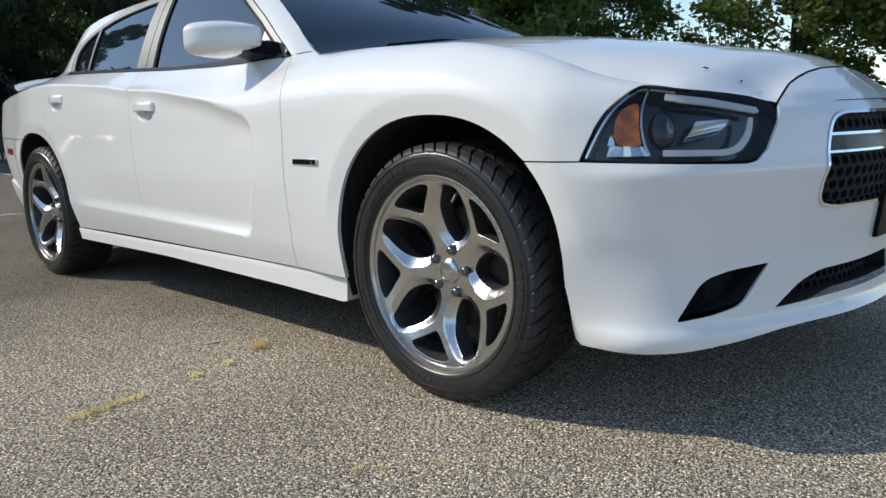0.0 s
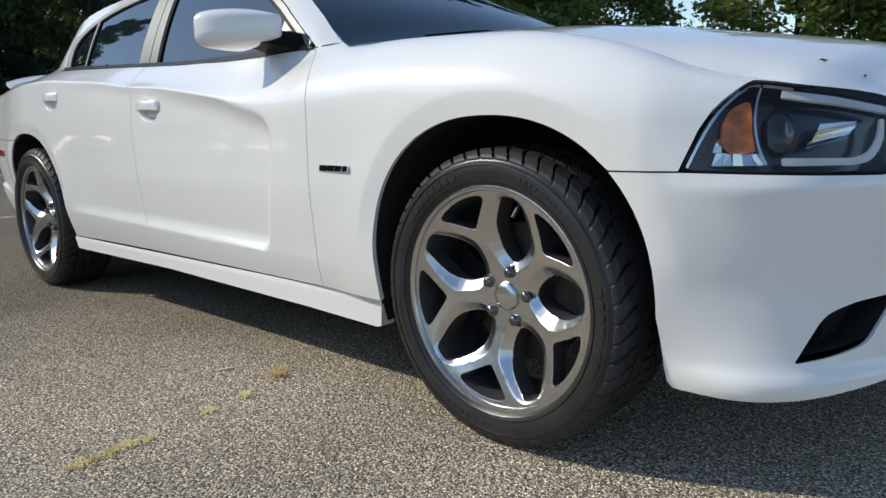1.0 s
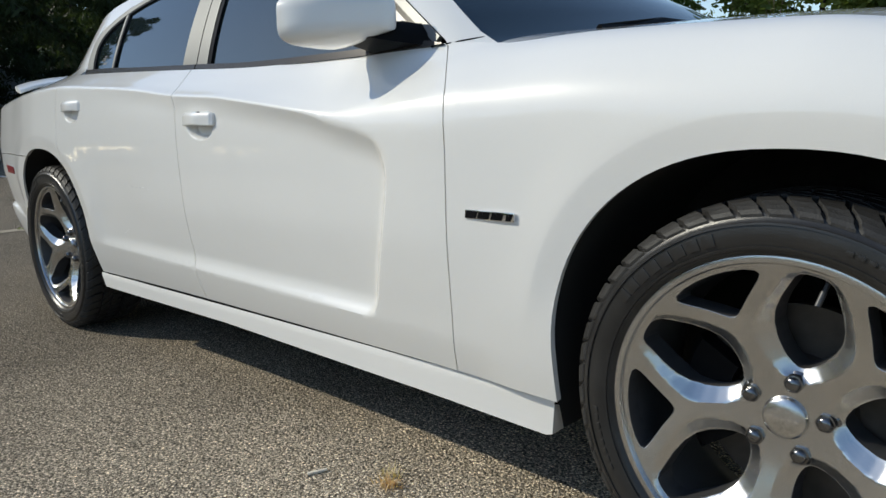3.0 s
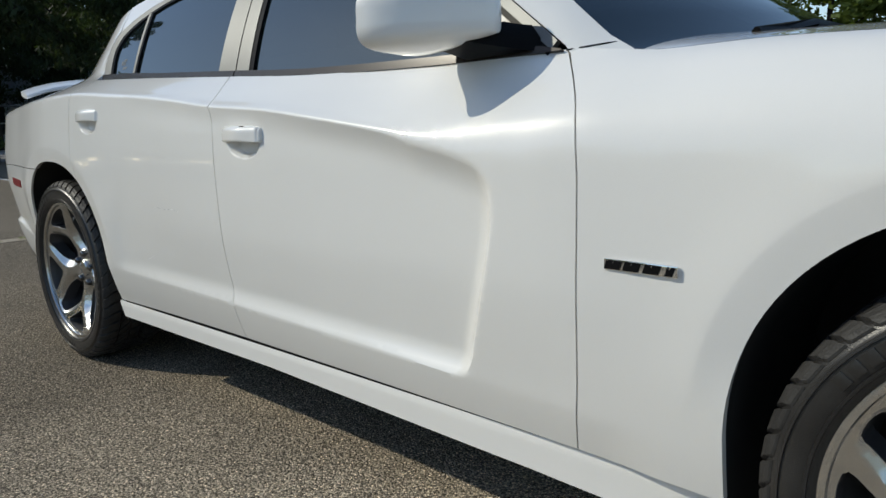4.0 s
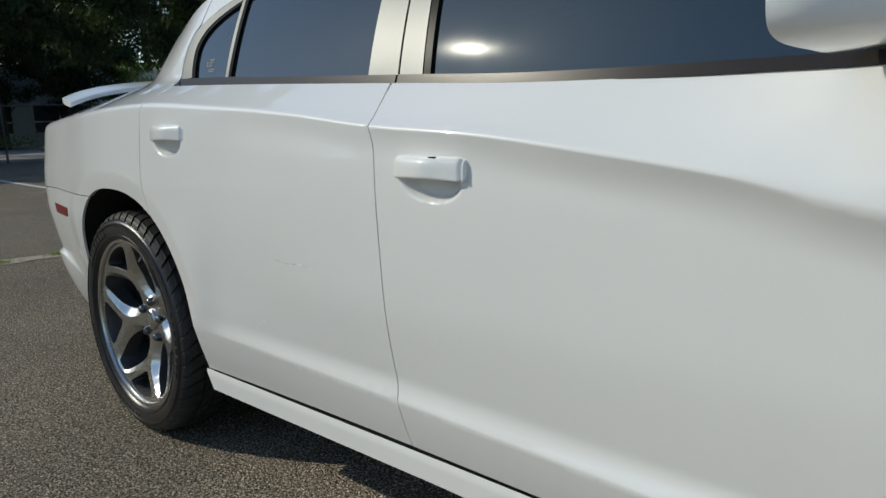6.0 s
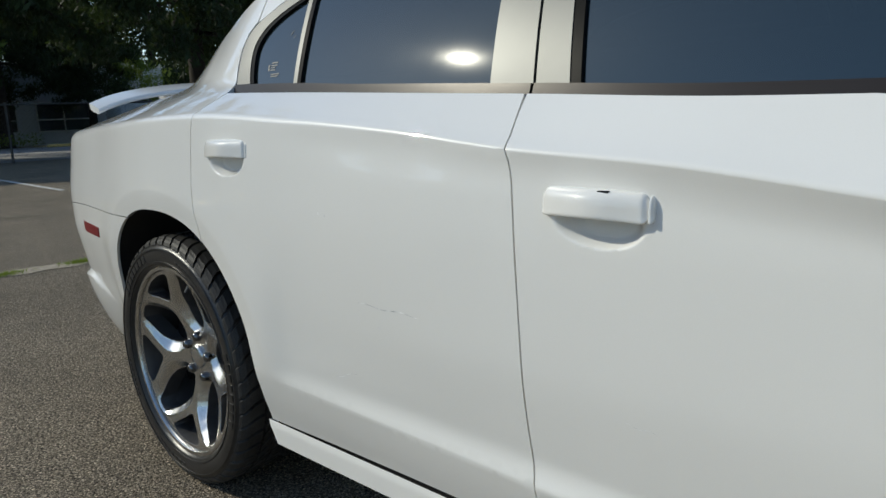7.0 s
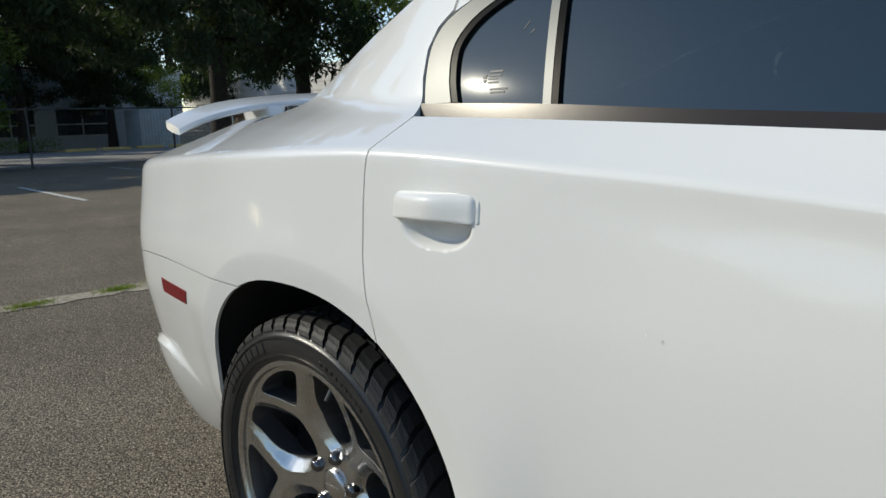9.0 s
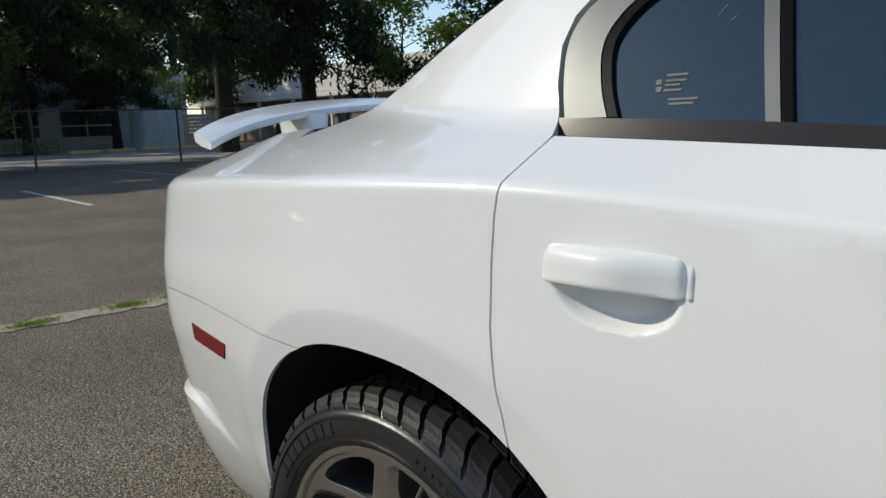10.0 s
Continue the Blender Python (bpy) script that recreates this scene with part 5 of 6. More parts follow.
def handle(hx, hz, ln, tilt, slot):
    """A strap handle that stands off the door, its lower edge sharp, with a cap at its front end."""
    xa, xb = hx - ln / 2 - 0.015, hx + ln / 2 - 0.009
    ahead = float(side(np.array([hx + ln / 2 + 0.025]), np.array([hz + tilt * ln / 2]))[0][1]) - 0.004

    def body(name, x0, x1, taper0, taper1, mat, label="", less=1.0):
        rows = []
        n = 34
        for i in range(n + 1):
            x = x0 + (x1 - x0) * i / n
            g = (x - xa) / (xb - xa)
            e0, e1 = min(1, (i / n) / taper0), min(1, (1 - i / n) / taper1)
            end = (1 - (1 - e0) ** 2.4) ** 0.5 * (1 - (1 - e1) ** 2) ** 0.5
            foot = 0.55 + 0.45 * end
            mid = hz + 0.003 + 0.45 * tilt * (x - hx) + 0.002 * (1 - ((x - hx) / (ln / 2)) ** 2)
            yo = float(side(np.array([x]), np.array([hz + 0.045]))[0][1])
            yo += (max(ahead, yo) - yo) * float(smooth(0.35, 1.0, g))
            arc = 1 - ((x - hx) / (ln * 0.62)) ** 2
            out = (0.017 * arc + 0.012) * (0.35 + 0.65 * end) * (1 - 0.45 * float(smooth(0.45, 1.0, g))) * less
            row = []
            for k in range(21):
                a = math.pi * (k / 20 - 0.5) * 1.15
                c, sn = math.cos(a), math.sin(a)
                if sn > 0:
                    up, flat = 0.0215 * less * (0.2 + 0.8 * end) * sn ** 0.62, 0.50
                else:
                    up, flat = -0.0195 * less * foot * (-sn) ** 0.40, 0.30
                row.append((x, yo + 0.002 - out * math.copysign(abs(c) ** flat, c) + 0.004 * sn, mid + up))
            rows.append(row)
        n2 = len(rows[0])
        verts = [p for r in rows for p in r]
        faces = [(i * n2 + j, (i + 1) * n2 + j, (i + 1) * n2 + j + 1, i * n2 + j + 1) for i in range(len(rows) - 1) for j in range(n2 - 1)]
        faces += [(i * n2, i * n2 + n2 - 1, (i + 1) * n2 + n2 - 1, (i + 1) * n2) for i in range(len(rows) - 1)]
        faces += [tuple(range(n2))[::-1], tuple(range((len(rows) - 1) * n2, len(rows) * n2))]
        return obj(name, verts, faces, mat, car, label, sharp=50)
    both(body("door_handle", xa, xb, 0.085, 0.07, M_PAINT, "white strap door handle"))
    both(body("handle_cap", xb + 0.0011, xb + 0.0075, 0.01, 0.80, M_PAINT, "", 0.90))
    if slot:
        bm = bmesh.new()
        yo = float(side(np.array([hx]), np.array([hz + 0.045]))[0][1])
        box(bm, (0.017, 0.006, 0.0035), Matrix.Translation((hx + 0.010, yo - 0.0122, hz + 0.0238)), 0.001)
        both(part("key_slot", bm, M_BLACK, car))


for k, h in enumerate(HANDLES):
    handle(*h, k == 1)


def scratch(line, wide, mat):
    """A thin mark in the paint."""
    pts = np.array(line)
    d = np.gradient(pts, axis=0)
    d /= np.linalg.norm(d, axis=1)[:, None]
    nrm = np.column_stack((-d[:, 1], d[:, 0]))
    t = np.sin(np.linspace(0.05, math.pi - 0.05, len(pts)))[:, None] * wide / 2
    a, b = pts + nrm * t, pts - nrm * t
    P = side(np.r_[a[:, 0], b[:, 0]], np.r_[a[:, 1], b[:, 1]])
    P[:, 1] -= 0.0006
    n = len(pts)
    obj("scratch", P, [(i, n + i, n + i + 1, i + 1) for i in range(n - 1)], mat, car, "thin grey scratch and crease mark on the paint")


# scratches, plus a dent crease whose faint shading is put into colour
M_SCRATCH = material("scuffed_paint", (0.72, 0.72, 0.71), 0.5, 0.0, 0.4, 60, 0.2, 300)
for (x0, z0), (x1, z1), wd in SCRATCHES:
    xs = np.linspace(x0, x1, 14)
    scratch([(x, z0 + (z1 - z0) * i / 13 + 0.002 * math.sin(i * 0.9)) for i, x in enumerate(xs)], wd, M_SCRATCH)

# ---- door mirror ----
def mirror():
    """A rounded housing: its outer side sweeps in to a narrow front beside the window; the lower shell stands a little proud."""
    rows = []
    n, k = 16, 80
    for i in range(n + 2):
        f = 1 - max(0.0, 1 - i / n) ** 1.5
        sc = 1.0 if i < n else (0.75 if i == n else 0.0)
        fx = -1.036 + 0.168 * f + (0.004 if i > n else 0.0)
        y0, y1 = -1.060 + 0.158 * f ** 1.7, -0.868 - 0.004 * f
        z0, z1 = 1.022 + 0.030 * f ** 1.6, 1.148 - 0.030 * f ** 2
        row = []
        for j in range(k):
            th = j * math.tau / k
            c, q = math.cos(th), math.sin(th)
            hy, hz = (y1 - y0) / 2, (z1 - z0) / 2
            y = math.copysign(abs(c) ** 0.5, c) * hy
            z = math.copysign(abs(q) ** 0.5, q) * hz
            z *= 1 - 0.14 * (y < 0) * abs(y / hy)
            proud = 1 + 0.016 * float(smooth(-0.010, -0.013, z)) * (1 - f)
            row.append((fx - 0.026 * float(smooth(0, hy, -y)) * (1 - f), (y0 + y1) / 2 + y * sc * proud, (z0 + z1) / 2 + z * sc * proud))
        rows.append(row)
    n += 1
    verts = [p for r in rows for p in r]
    faces = [(i * k + j, i * k + (j + 1) % k, (i + 1) * k + (j + 1) % k, (i + 1) * k + j) for i in range(n) for j in range(k)]
    faces = [q[::-1] for q in faces]
    shell = obj("mirror_housing", verts, faces, M_PAINT, car, "white mirror housing", sharp=50)
    bm = bmesh.new()
    bm.faces.new([bm.verts.new((p[0] + 0.006, -0.972 + (p[1] + 0.972) * 0.97, 1.083 + (p[2] - 1.083) * 0.96)) for p in rows[0]])
    g = part("mirror_glass", bm, M_CHROME, shell, "mirror glass")
    both(shell)
    bm = bmesh.new()
    # the black foot, from the window corner out to the housing
    ring0 = [(-0.800, -0.840, 1.017), (-0.800, -0.836, 1.034), (-0.83, -0.824, 1.064), (-0.90, -0.814, 1.082), (-0.975, -0.838, 1.045), (-0.978, -0.846, 1.010)]
    ring1 = [(-0.820, -0.852, 1.016), (-0.822, -0.848, 1.036), (-0.845, -0.845, 1.066), (-0.93, -0.850, 1.070), (-0.965, -0.862, 1.045), (-0.968, -0.870, 1.012)]
    ring2 = [(-0.905, -0.905, 1.035), (-0.91, -0.90, 1.060), (-0.94, -0.90, 1.085), (-0.98, -0.90, 1.085), (-1.01, -0.905, 1.055), (-1.00, -0.912, 1.032)]
    ring3 = [(-0.935, -0.945, 1.045), (-0.94, -0.945, 1.065), (-0.96, -0.945, 1.085), (-1.00, -0.945, 1.085), (-1.03, -0.945, 1.06), (-1.02, -0.945, 1.042)]
    rings = [[bm.verts.new(p) for p in r] for r in (ring0, ring1, ring2, ring3)]
    for r0, r1 in zip(rings, rings[1:]):
        for j in range(6):
            bm.faces.new((r0[j], r1[j], r1[(j + 1) % 6], r0[(j + 1) % 6]))
    bmesh.ops.recalc_face_normals(bm, faces=bm.faces)
    both(part("mirror_foot", bm, M_BLACK, car, "black plastic mirror foot", sharp=50))


mirror()

# front window surround along the pillar
FW = WIN[10:-1] + [(-0.768, 1.031)]
def along(d0, d1, name, mat, out, label):
    pts = np.array(FW)
    d = np.gradient(pts, axis=0)
    d /= np.linalg.norm(d, axis=1)[:, None]
    nrm = np.column_stack((d[:, 1], -d[:, 0]))
    a, b = pts + nrm * d0, pts + nrm * d1
    o = skin(name, [tuple(p) for p in a[::-1]] + [tuple(p) for p in b], [], 0.012, off(cabin, out), mat, car, label, depth=0.012)
    both(o)


along(0.001, 0.020, "window_trim", M_TRIM, 0.003, "satin grey window surround")
along(0.0205, 0.032, "window_seal", M_BLACK, 0.001, "black rubber window seal")
both(skin("window_corner", [(-0.955, 1.030), (-0.785, 1.034), (-0.826, 1.060), (-0.955, 1.060)], [], 0.012, off(cabin, 0.002), M_BLACK, car, "black window corner panel", depth=0.01))
# pale patch laid over the pane: the corner's brightness put into colour
M_PALE = material("pale_corner_patch", (0.66, 0.62, 0.56), 0.45, 0.0, 0.06, 20, 0.05, 300)
both(skin("corner_patch", [(-0.950, 1.061), (-0.828, 1.061), (-0.945, 1.131)], [], 0.012, off(cabin, 0.0), M_PALE, car, "pale patch standing in for the bright spot in the window corner", depth=0.004))

# glass maker's mark on the quarter window, as bars
M_MARK = material("etched_mark", (0.04, 0.047, 0.05), 0.5, 0.0, 0.2, 200)
for i, (x0, x1, z0, hh) in enumerate(((-2.694, -2.668, 1.149, 0.0028), (-2.694, -2.668, 1.143, 0.0022), (-2.694, -2.675, 1.138, 0.0022), (-2.694, -2.672, 1.132, 0.0026), (-2.686, -2.650, 1.1215, 0.0026), (-2.684, -2.654, 1.1165, 0.0026), (-2.706, -2.699, 1.140, 0.006), (-2.704, -2.697, 1.132, 0.006))):
    skin("glass_mark", [(x0, z0), (x1, z0), (x1, z0 + hh), (x0, z0 + hh)], [], 0.006, off(cabin, -0.0052), M_MARK, car, "small pale etched mark", depth=0.0003)

for x0, z0, x1, z1 in ((-2.30, 1.335, -2.245, 1.372), (-2.262, 1.352, -2.222, 1.374), (-2.255, 1.342, -2.225, 1.360), (-2.19, 1.330, -2.168, 1.334), (-2.648, 1.212, -2.640, 1.224), (-2.632, 1.204, -2.626, 1.210)):
    skin("glass_mark", [(x0, z0), (x1, z1), (x1 - 0.001, z1 + 0.0012), (x0 - 0.001, z0 + 0.0010)], [], 0.008, off(cabin, -0.0052), M_MARK, car, "thin pale smear on the glass", depth=0.0003)

# ---- rear wing ----
def wing():
    rows = []
    for t in np.linspace(-1, 1, 49):
        y = MID + 0.775 * t
        b = abs(t)
        x = -4.045 + 0.175 * b ** 2.2
        z = 1.168 - 0.058 * b ** 2 - 0.030 * b ** 6
        ch = 0.125 - 0.045 * b ** 4
        th = 0.019
        row = []
        for px, pz in ((0.5, -0.1), (0.46, 0.35), (0.2, 0.62), (-0.2, 0.75), (-0.48, 0.8), (-0.5, 0.5), (-0.45, -0.3), (-0.1, -0.55), (0.3, -0.55), (0.46, -0.5)):
            row.append((x + px * ch, y, z + pz * th - 0.016 * px))
        rows.append(row)
    verts = [p for r in rows for p in r]
    k = len(rows[0])
    faces = [(i * k + j, i * k + (j + 1) % k, (i + 1) * k + (j + 1) % k, (i + 1) * k + j) for i in range(len(rows) - 1) for j in range(k)]
    faces += [tuple(range(k))[::-1], tuple(range((len(rows) - 1) * k, len(rows) * k))]
    w = obj("rear_wing", verts, [f[::-1] for f in faces], M_PAINT, car, "white rear spoiler wing", sharp=40)
    for sgn in (-1, 1):
        rows = []
        for k in range(13):
            h = k / 12
            xr, xf = -4.078 - 0.040 * h ** 2.5, -3.918 + 0.016 * (1 - h) - 0.010 * h
            half = 0.030 + 0.022 * (1 - h) ** 2 + 0.014 * h ** 3
            ring = []
            for j in range(20):
                c, sn = math.cos(j * math.tau / 20), math.sin(j * math.tau / 20)
                ring.append(((xr + xf) / 2 + (xf - xr) / 2 * math.copysign(abs(c) ** 0.6, c), MID + sgn * (0.415 - 0.02 * h) + half * math.copysign(abs(sn) ** 0.6, sn), 1.030 + 0.112 * h))
            rows.append(ring)
        verts = [p for r in rows for p in r]
        faces = [(i * 20 + j, i * 20 + (j + 1) % 20, i * 20 + 20 + (j + 1) % 20, i * 20 + 20 + j) for i in range(12) for j in range(20)] + [tuple(range(20))[::-1], tuple(range(240, 260))]
        obj("wing_foot", verts, faces, M_PAINT, w, "", sharp=50)


wing()
bm = bmesh.new()
tube(bm, [(-0.748, -0.8425, 1.011), (-0.712, -0.832, 1.0145), (-0.690, -0.8205, 1.017), (-0.668, -0.8055, 1.0195)], 0.0018, 6)
both(part("pillar_seam", bm, M_BLACK, car, "dark seam at the foot of the pillar"))
# wipers on the cowl
for y0, y1 in ((-0.62, -0.12), (-0.05, 0.45)):
    bm = bmesh.new()
    tube(bm, [(-0.50, y0, 1.030), (-0.48, (y0 + y1) / 2, 1.060), (-0.50, y1, 1.068)], 0.009, 6)
    part("wiper", bm, M_BLACK, car, "black wiper")
bm = bmesh.new()
box(bm, (0.07, 1.10, 0.02), Matrix.Translation((-0.47, MID, 1.000)), 0.006)
part("cowl", bm, M_BLACK, car, "black plastic cowl")
# dark cabin inside
bm = bmesh.new()
box(bm, (2.2, 1.25, 0.34), Matrix.Translation((-1.85, MID, 0.95)), 0.05)
part("interior", bm, M_WELL, car, "dark cabin interior")

# ---- round about: lot, fence, buildings, trees ----
def leaf_material(name, base, vary=0.45):
    m = material(name, base, 0.6, 0.0, 0.25, 0.8, 0.0, 60, island=vary, spec=0.25)
    nt = m.node_tree
    b = nt.nodes["Principled BSDF"]
    tr = nt.nodes.new("ShaderNodeBsdfTranslucent")
    tr.inputs[0].default_value = (base[0] * 1.7, base[1] * 1.7, base[2] * 0.8, 1)
    mix = nt.nodes.new("ShaderNodeMixShader")
    mix.inputs[0].default_value = 0.3
    nt.links.new(b.outputs[0], mix.inputs[1])
    nt.links.new(tr.outputs[0], mix.inputs[2])
    nt.links.new(mix.outputs[0], nt.nodes["Material Output"].inputs[0])
    return m


M_CEDAR = leaf_material("dark_conifer_foliage", (0.032, 0.050, 0.023))
M_LEAF = leaf_material("green_foliage", (0.10, 0.145, 0.04))
M_LIGHTLEAF = leaf_material("light_green_foliage", (0.14, 0.19, 0.05))
M_BARK = material("dark_brown_bark", (0.034, 0.027, 0.022), 0.9, 0.0, 0.35, 5, 0.8, 40)
M_TWIG = material("bare_twig", (0.20, 0.16, 0.13), 0.9, 0.0, 0.2, 8)
M_WHITE = material("worn_white_line", (0.55, 0.54, 0.51), 0.8, 0.0, 0.3, 9, 0.5, 120, fine=0.3)
M_WALL = material("pale_painted_wall", (0.52, 0.57, 0.62), 0.8, 0.0, 0.06, 0.6, 0.1, 30)
M_FASCIA = material("white_siding", (0.80, 0.77, 0.71), 0.7, 0.0, 0.05, 0.7)
M_BROWN = material("brown_brick_wall", (0.22, 0.16, 0.125), 0.85, 0.0, 0.2, 3, 0.3, 20)
M_PANE = material("dark_window_pane", (0.03, 0.045, 0.05), 0.08, 0.0, 0.3, 2)
M_FRAME = material("pale_window_frame", (0.55, 0.58, 0.58), 0.5, 0.0, 0.1, 4)
M_CONT = material("pale_blue_container", (0.50, 0.58, 0.64), 0.6, 0.0, 0.12, 2, 0.2, 20)
M_BLOCK = material("concrete_block", (0.38, 0.36, 0.33), 0.9, 0.0, 0.15, 4, 0.4, 40)
M_YELLOW = material("yellow_kerb_paint", (0.72, 0.56, 0.22), 0.7, 0.0, 0.2, 6)
M_STEEL = material("galvanised_steel", (0.07, 0.07, 0.07), 0.65, 0.3, 0.15, 6)
M_ROAD = material("pale_road_surface", (0.27, 0.26, 0.25), 0.9, 0.0, 0.15, 0.5, 0.4, 30, fine=0.1)
M_SAND = material("sandy_grit", (0.34, 0.29, 0.22), 0.95, 0.0, 0.35, 30, 0.8, 200, fine=0.3)
M_GRASS = leaf_material("green_grass", (0.16, 0.22, 0.03), 0.35)
M_DRY = leaf_material("dry_grass", (0.62, 0.53, 0.36), 0.3)


def foliage(rnd, clumps, per, size, flat=0.5, droop=0.0):
    """Many small leaves about the middles of clumps: (place, radius)."""
    verts, faces = [], []
    for (cx, cy, cz), rad in clumps:
        for _ in range(per):
            d = Vector((rnd.gauss(0, 1), rnd.gauss(0, 1), rnd.gauss(0, 1))).normalized() * rad * rnd.random() ** 0.45
            p = Vector((cx + d.x, cy + d.y, cz + d.z * flat))
            a = Vector((rnd.gauss(0, 1), rnd.gauss(0, 1), rnd.gauss(0, 0.6) - droop)).normalized()
            b = a.cross(Vector((rnd.gauss(0, 1), rnd.gauss(0, 1), rnd.gauss(0, 1)))).normalized()
            s = size * (0.55 + 0.9 * rnd.random())
            k = len(verts)
            w = s * (0.28 if not droop else 0.15)
            verts += [p - a * s * 0.5, p + b * w, p + a * s * 0.6, p - b * w]
            faces.append((k, k + 1, k + 2, k + 3))
    return verts, faces


def tree(name, seed, height, spread, bare, kind, label, where, turn=0):
    """A tapered trunk with limbs and a crown of many small leaves."""
    rnd = random.Random(seed)
    t = empty(name, Matrix.Translation((0, 0, 0)), label, "tree", "trees round the lot")
    bm = bmesh.new()
    r0 = height * (0.0195 if kind == "conifer" else 0.017)
    pts = [(rnd.gauss(0, 0.02) * i, rnd.gauss(0, 0.02) * i, height * i / 8 * 0.95) for i in range(9)]
    tube(bm, pts, [r0 * (1.25 if i == 0 else 1) * (1 - i / 9.2) ** 0.9 for i in range(9)], 10)
    clumps = []
    n = 46 if kind == "conifer" else 20
    for i in range(n):
        f = bare + (0.97 - bare) * (i + rnd.random() * 0.5) / n
        z = height * f
        a = i * 2.4 + rnd.random()
        if kind == "conifer":
            ln = spread * (1 - ((f - bare) / (1.0 - bare)) ** 1.25) * (0.8 + 0.35 * rnd.random()) + 0.4
            rise = -0.10
        else:
            g = (f - bare) / (1 - bare)
            ln = spread * (0.55 + 0.75 * math.sin(math.pi * min(1, g * 0.9 + 0.12))) * (0.65 + 0.45 * rnd.random())
            rise = 0.55
        ax, ay = pts[min(8, int(f * 8))][0], pts[min(8, int(f * 8))][1]
        way = []
        for k in range(5):
            q = k / 4
            bend = rise * ln * q - (0.22 * ln * q * q if kind == "conifer" else 0.12 * ln * q * q)
            way.append((ax + math.cos(a + 0.25 * q) * ln * q, ay + math.sin(a + 0.25 * q) * ln * q, z + bend + rnd.gauss(0, 0.08) * k * 0.4))
        tube(bm, way, [r0 * 0.30 * (1 - f * 0.6) * (1 - 0.85 * k / 4) + 0.008 for k in range(5)], 5)
        for q in ((0.35, 0.55, 0.75, 0.92, 1.05) if kind == "conifer" else (0.5, 0.7, 0.85, 1.0)):
            k = min(3, int(q * 4))
            e = q * 4 - k
            p = [way[k][j] + (way[k + 1][j] - way[k][j]) * min(e, 1.2) for j in range(3)]
            for _ in range(2):
                rr = (0.20 * ln * (1.15 - 0.5 * q) + 0.35) * (0.7 + 0.5 * rnd.random())
                rr = min(rr, 1.5)
                clumps.append(((p[0] + rnd.gauss(0, 0.3) * rr, p[1] + rnd.gauss(0, 0.3) * rr, p[2] + rnd.gauss(0, 0.22) * rr - (0.25 * rr if kind == "conifer" else 0)), rr))
    part("trunk", bm, M_BARK, t, "", 60)
    per = 110 if kind == "conifer" else 100 if kind == "broad" else 40
    v, f = foliage(rnd, clumps, per, 0.36 if kind == "conifer" else 0.24, 0.75, 1.1 if kind == "conifer" else 0.0)
    mat = {"conifer": M_CEDAR, "broad": M_LEAF, "light": M_LIGHTLEAF}[kind]
    obj("crown", v, f, mat, t, "", smooth=False)
    t.matrix_basis = Matrix.Translation((*where, 0)) @ Matrix.Rotation(turn, 4, "Z")
    return t


def again(t, x, y, turn, s=1.0):
    c = copy_thing(t, Matrix.Translation((x, y, 0)) @ Matrix.Rotation(turn, 4, "Z"))
    c.scale = (s, s, s)
    return c


cedar = tree("cedar_tree", 3, 25.0, 5.8, 0.215, "conifer", "tall dark cedar with hanging boughs behind the fence", (-36.0, 16.8))
cedar2 = tree("cedar_tree", 8, 23.0, 5.0, 0.255, "conifer", "tall dark cedar with dense boughs behind the fence", (-36.0, 21.8))
again(cedar, -34.0, 5.4, 2.1, 1.05)

again(cedar2, -35.5, -1.5, 1.2, 0.52)
# unseen cedar off to the left, placed to cast shadow across the lot
again(cedar, -31.5, -4.6, 4.0, 0.64)
again(cedar, -24.0, 27.5, 0.7, 1.0)
green = tree("broadleaf_tree", 21, 8.5, 3.0, 0.12, "broad", "leafy green tree at the edge of the lot", (-22.5, 25.5))
green2 = tree("broadleaf_tree", 33, 9.5, 3.6, 0.10, "broad", "dense green tree at the edge of the lot", (-17.5, 21.0))
light = tree("broadleaf_tree", 45, 9.0, 3.4, 0.30, "light", "sparse light green tree with open branches", (-34.0, 26.8))
for i, (x, y, turn, s) in enumerate(((-15.4, 24.0, 1.0, 0.85), (-20.5, 23.5, 2.2, 1.1), (-13.0, 23.2, 3.0, 0.42), (-8.0, 25.5, 4.2, 0.92), (-5.2, 27.0, 0.4, 1.1), (-1.6, 27.5, 1.9, 1.05), (2.5, 28.0, 2.9, 1.1), (7.5, 28.0, 5.0, 1.0))):
    again(green2 if i % 2 else green, x, y, turn, s)
again(cedar2, -27.4, 1.6, 2.0, 0.60)
again(green, -32.0, 3.6, 0.6, 0.8)
for y, turn, k in ((18.0, 0.3, 0.64), (12.6, 1.7, 0.78), (8.0, 3.1, 0.74), (3.0, 4.0, 0.7)):
    again(cedar2, -53.2, y, turn, k)
again(light, -53.0, 21.6, 3.3, 0.6)
for k in range(6):
    again((cedar, cedar2)[k % 2], -72.0 + 3 * math.sin(k * 2.0), -4.0 + 8.5 * k, 1.1 * k, 1.0)
# across the lot, behind the camera
for k in range(9):
    az = radians(-173 + 6.2 * k)
    r = 36.0 + 4.0 * math.sin(k * 2.3)
    again((green, green2)[k % 2], r * math.cos(az), r * math.sin(az), 1.3 * k, (1.24 if k < 5 else 1.0) + 0.16 * math.sin(k * 1.7 + 0.5))
for x, y, turn, k in ((-8, -52, 0.5, 0.85), (8, -55, 1.5, 0.8), (24, -48, 2.5, 0.8), (46, -34, 3.5, 0.7)):
    again(green, x, y, turn, k)
for x, y, turn, k in ((60, -8, 4.5, 0.7), (58, 14, 5.5, 0.7), (34, 34, 0.2, 1.0)):
    again(green2, x, y, turn, k)

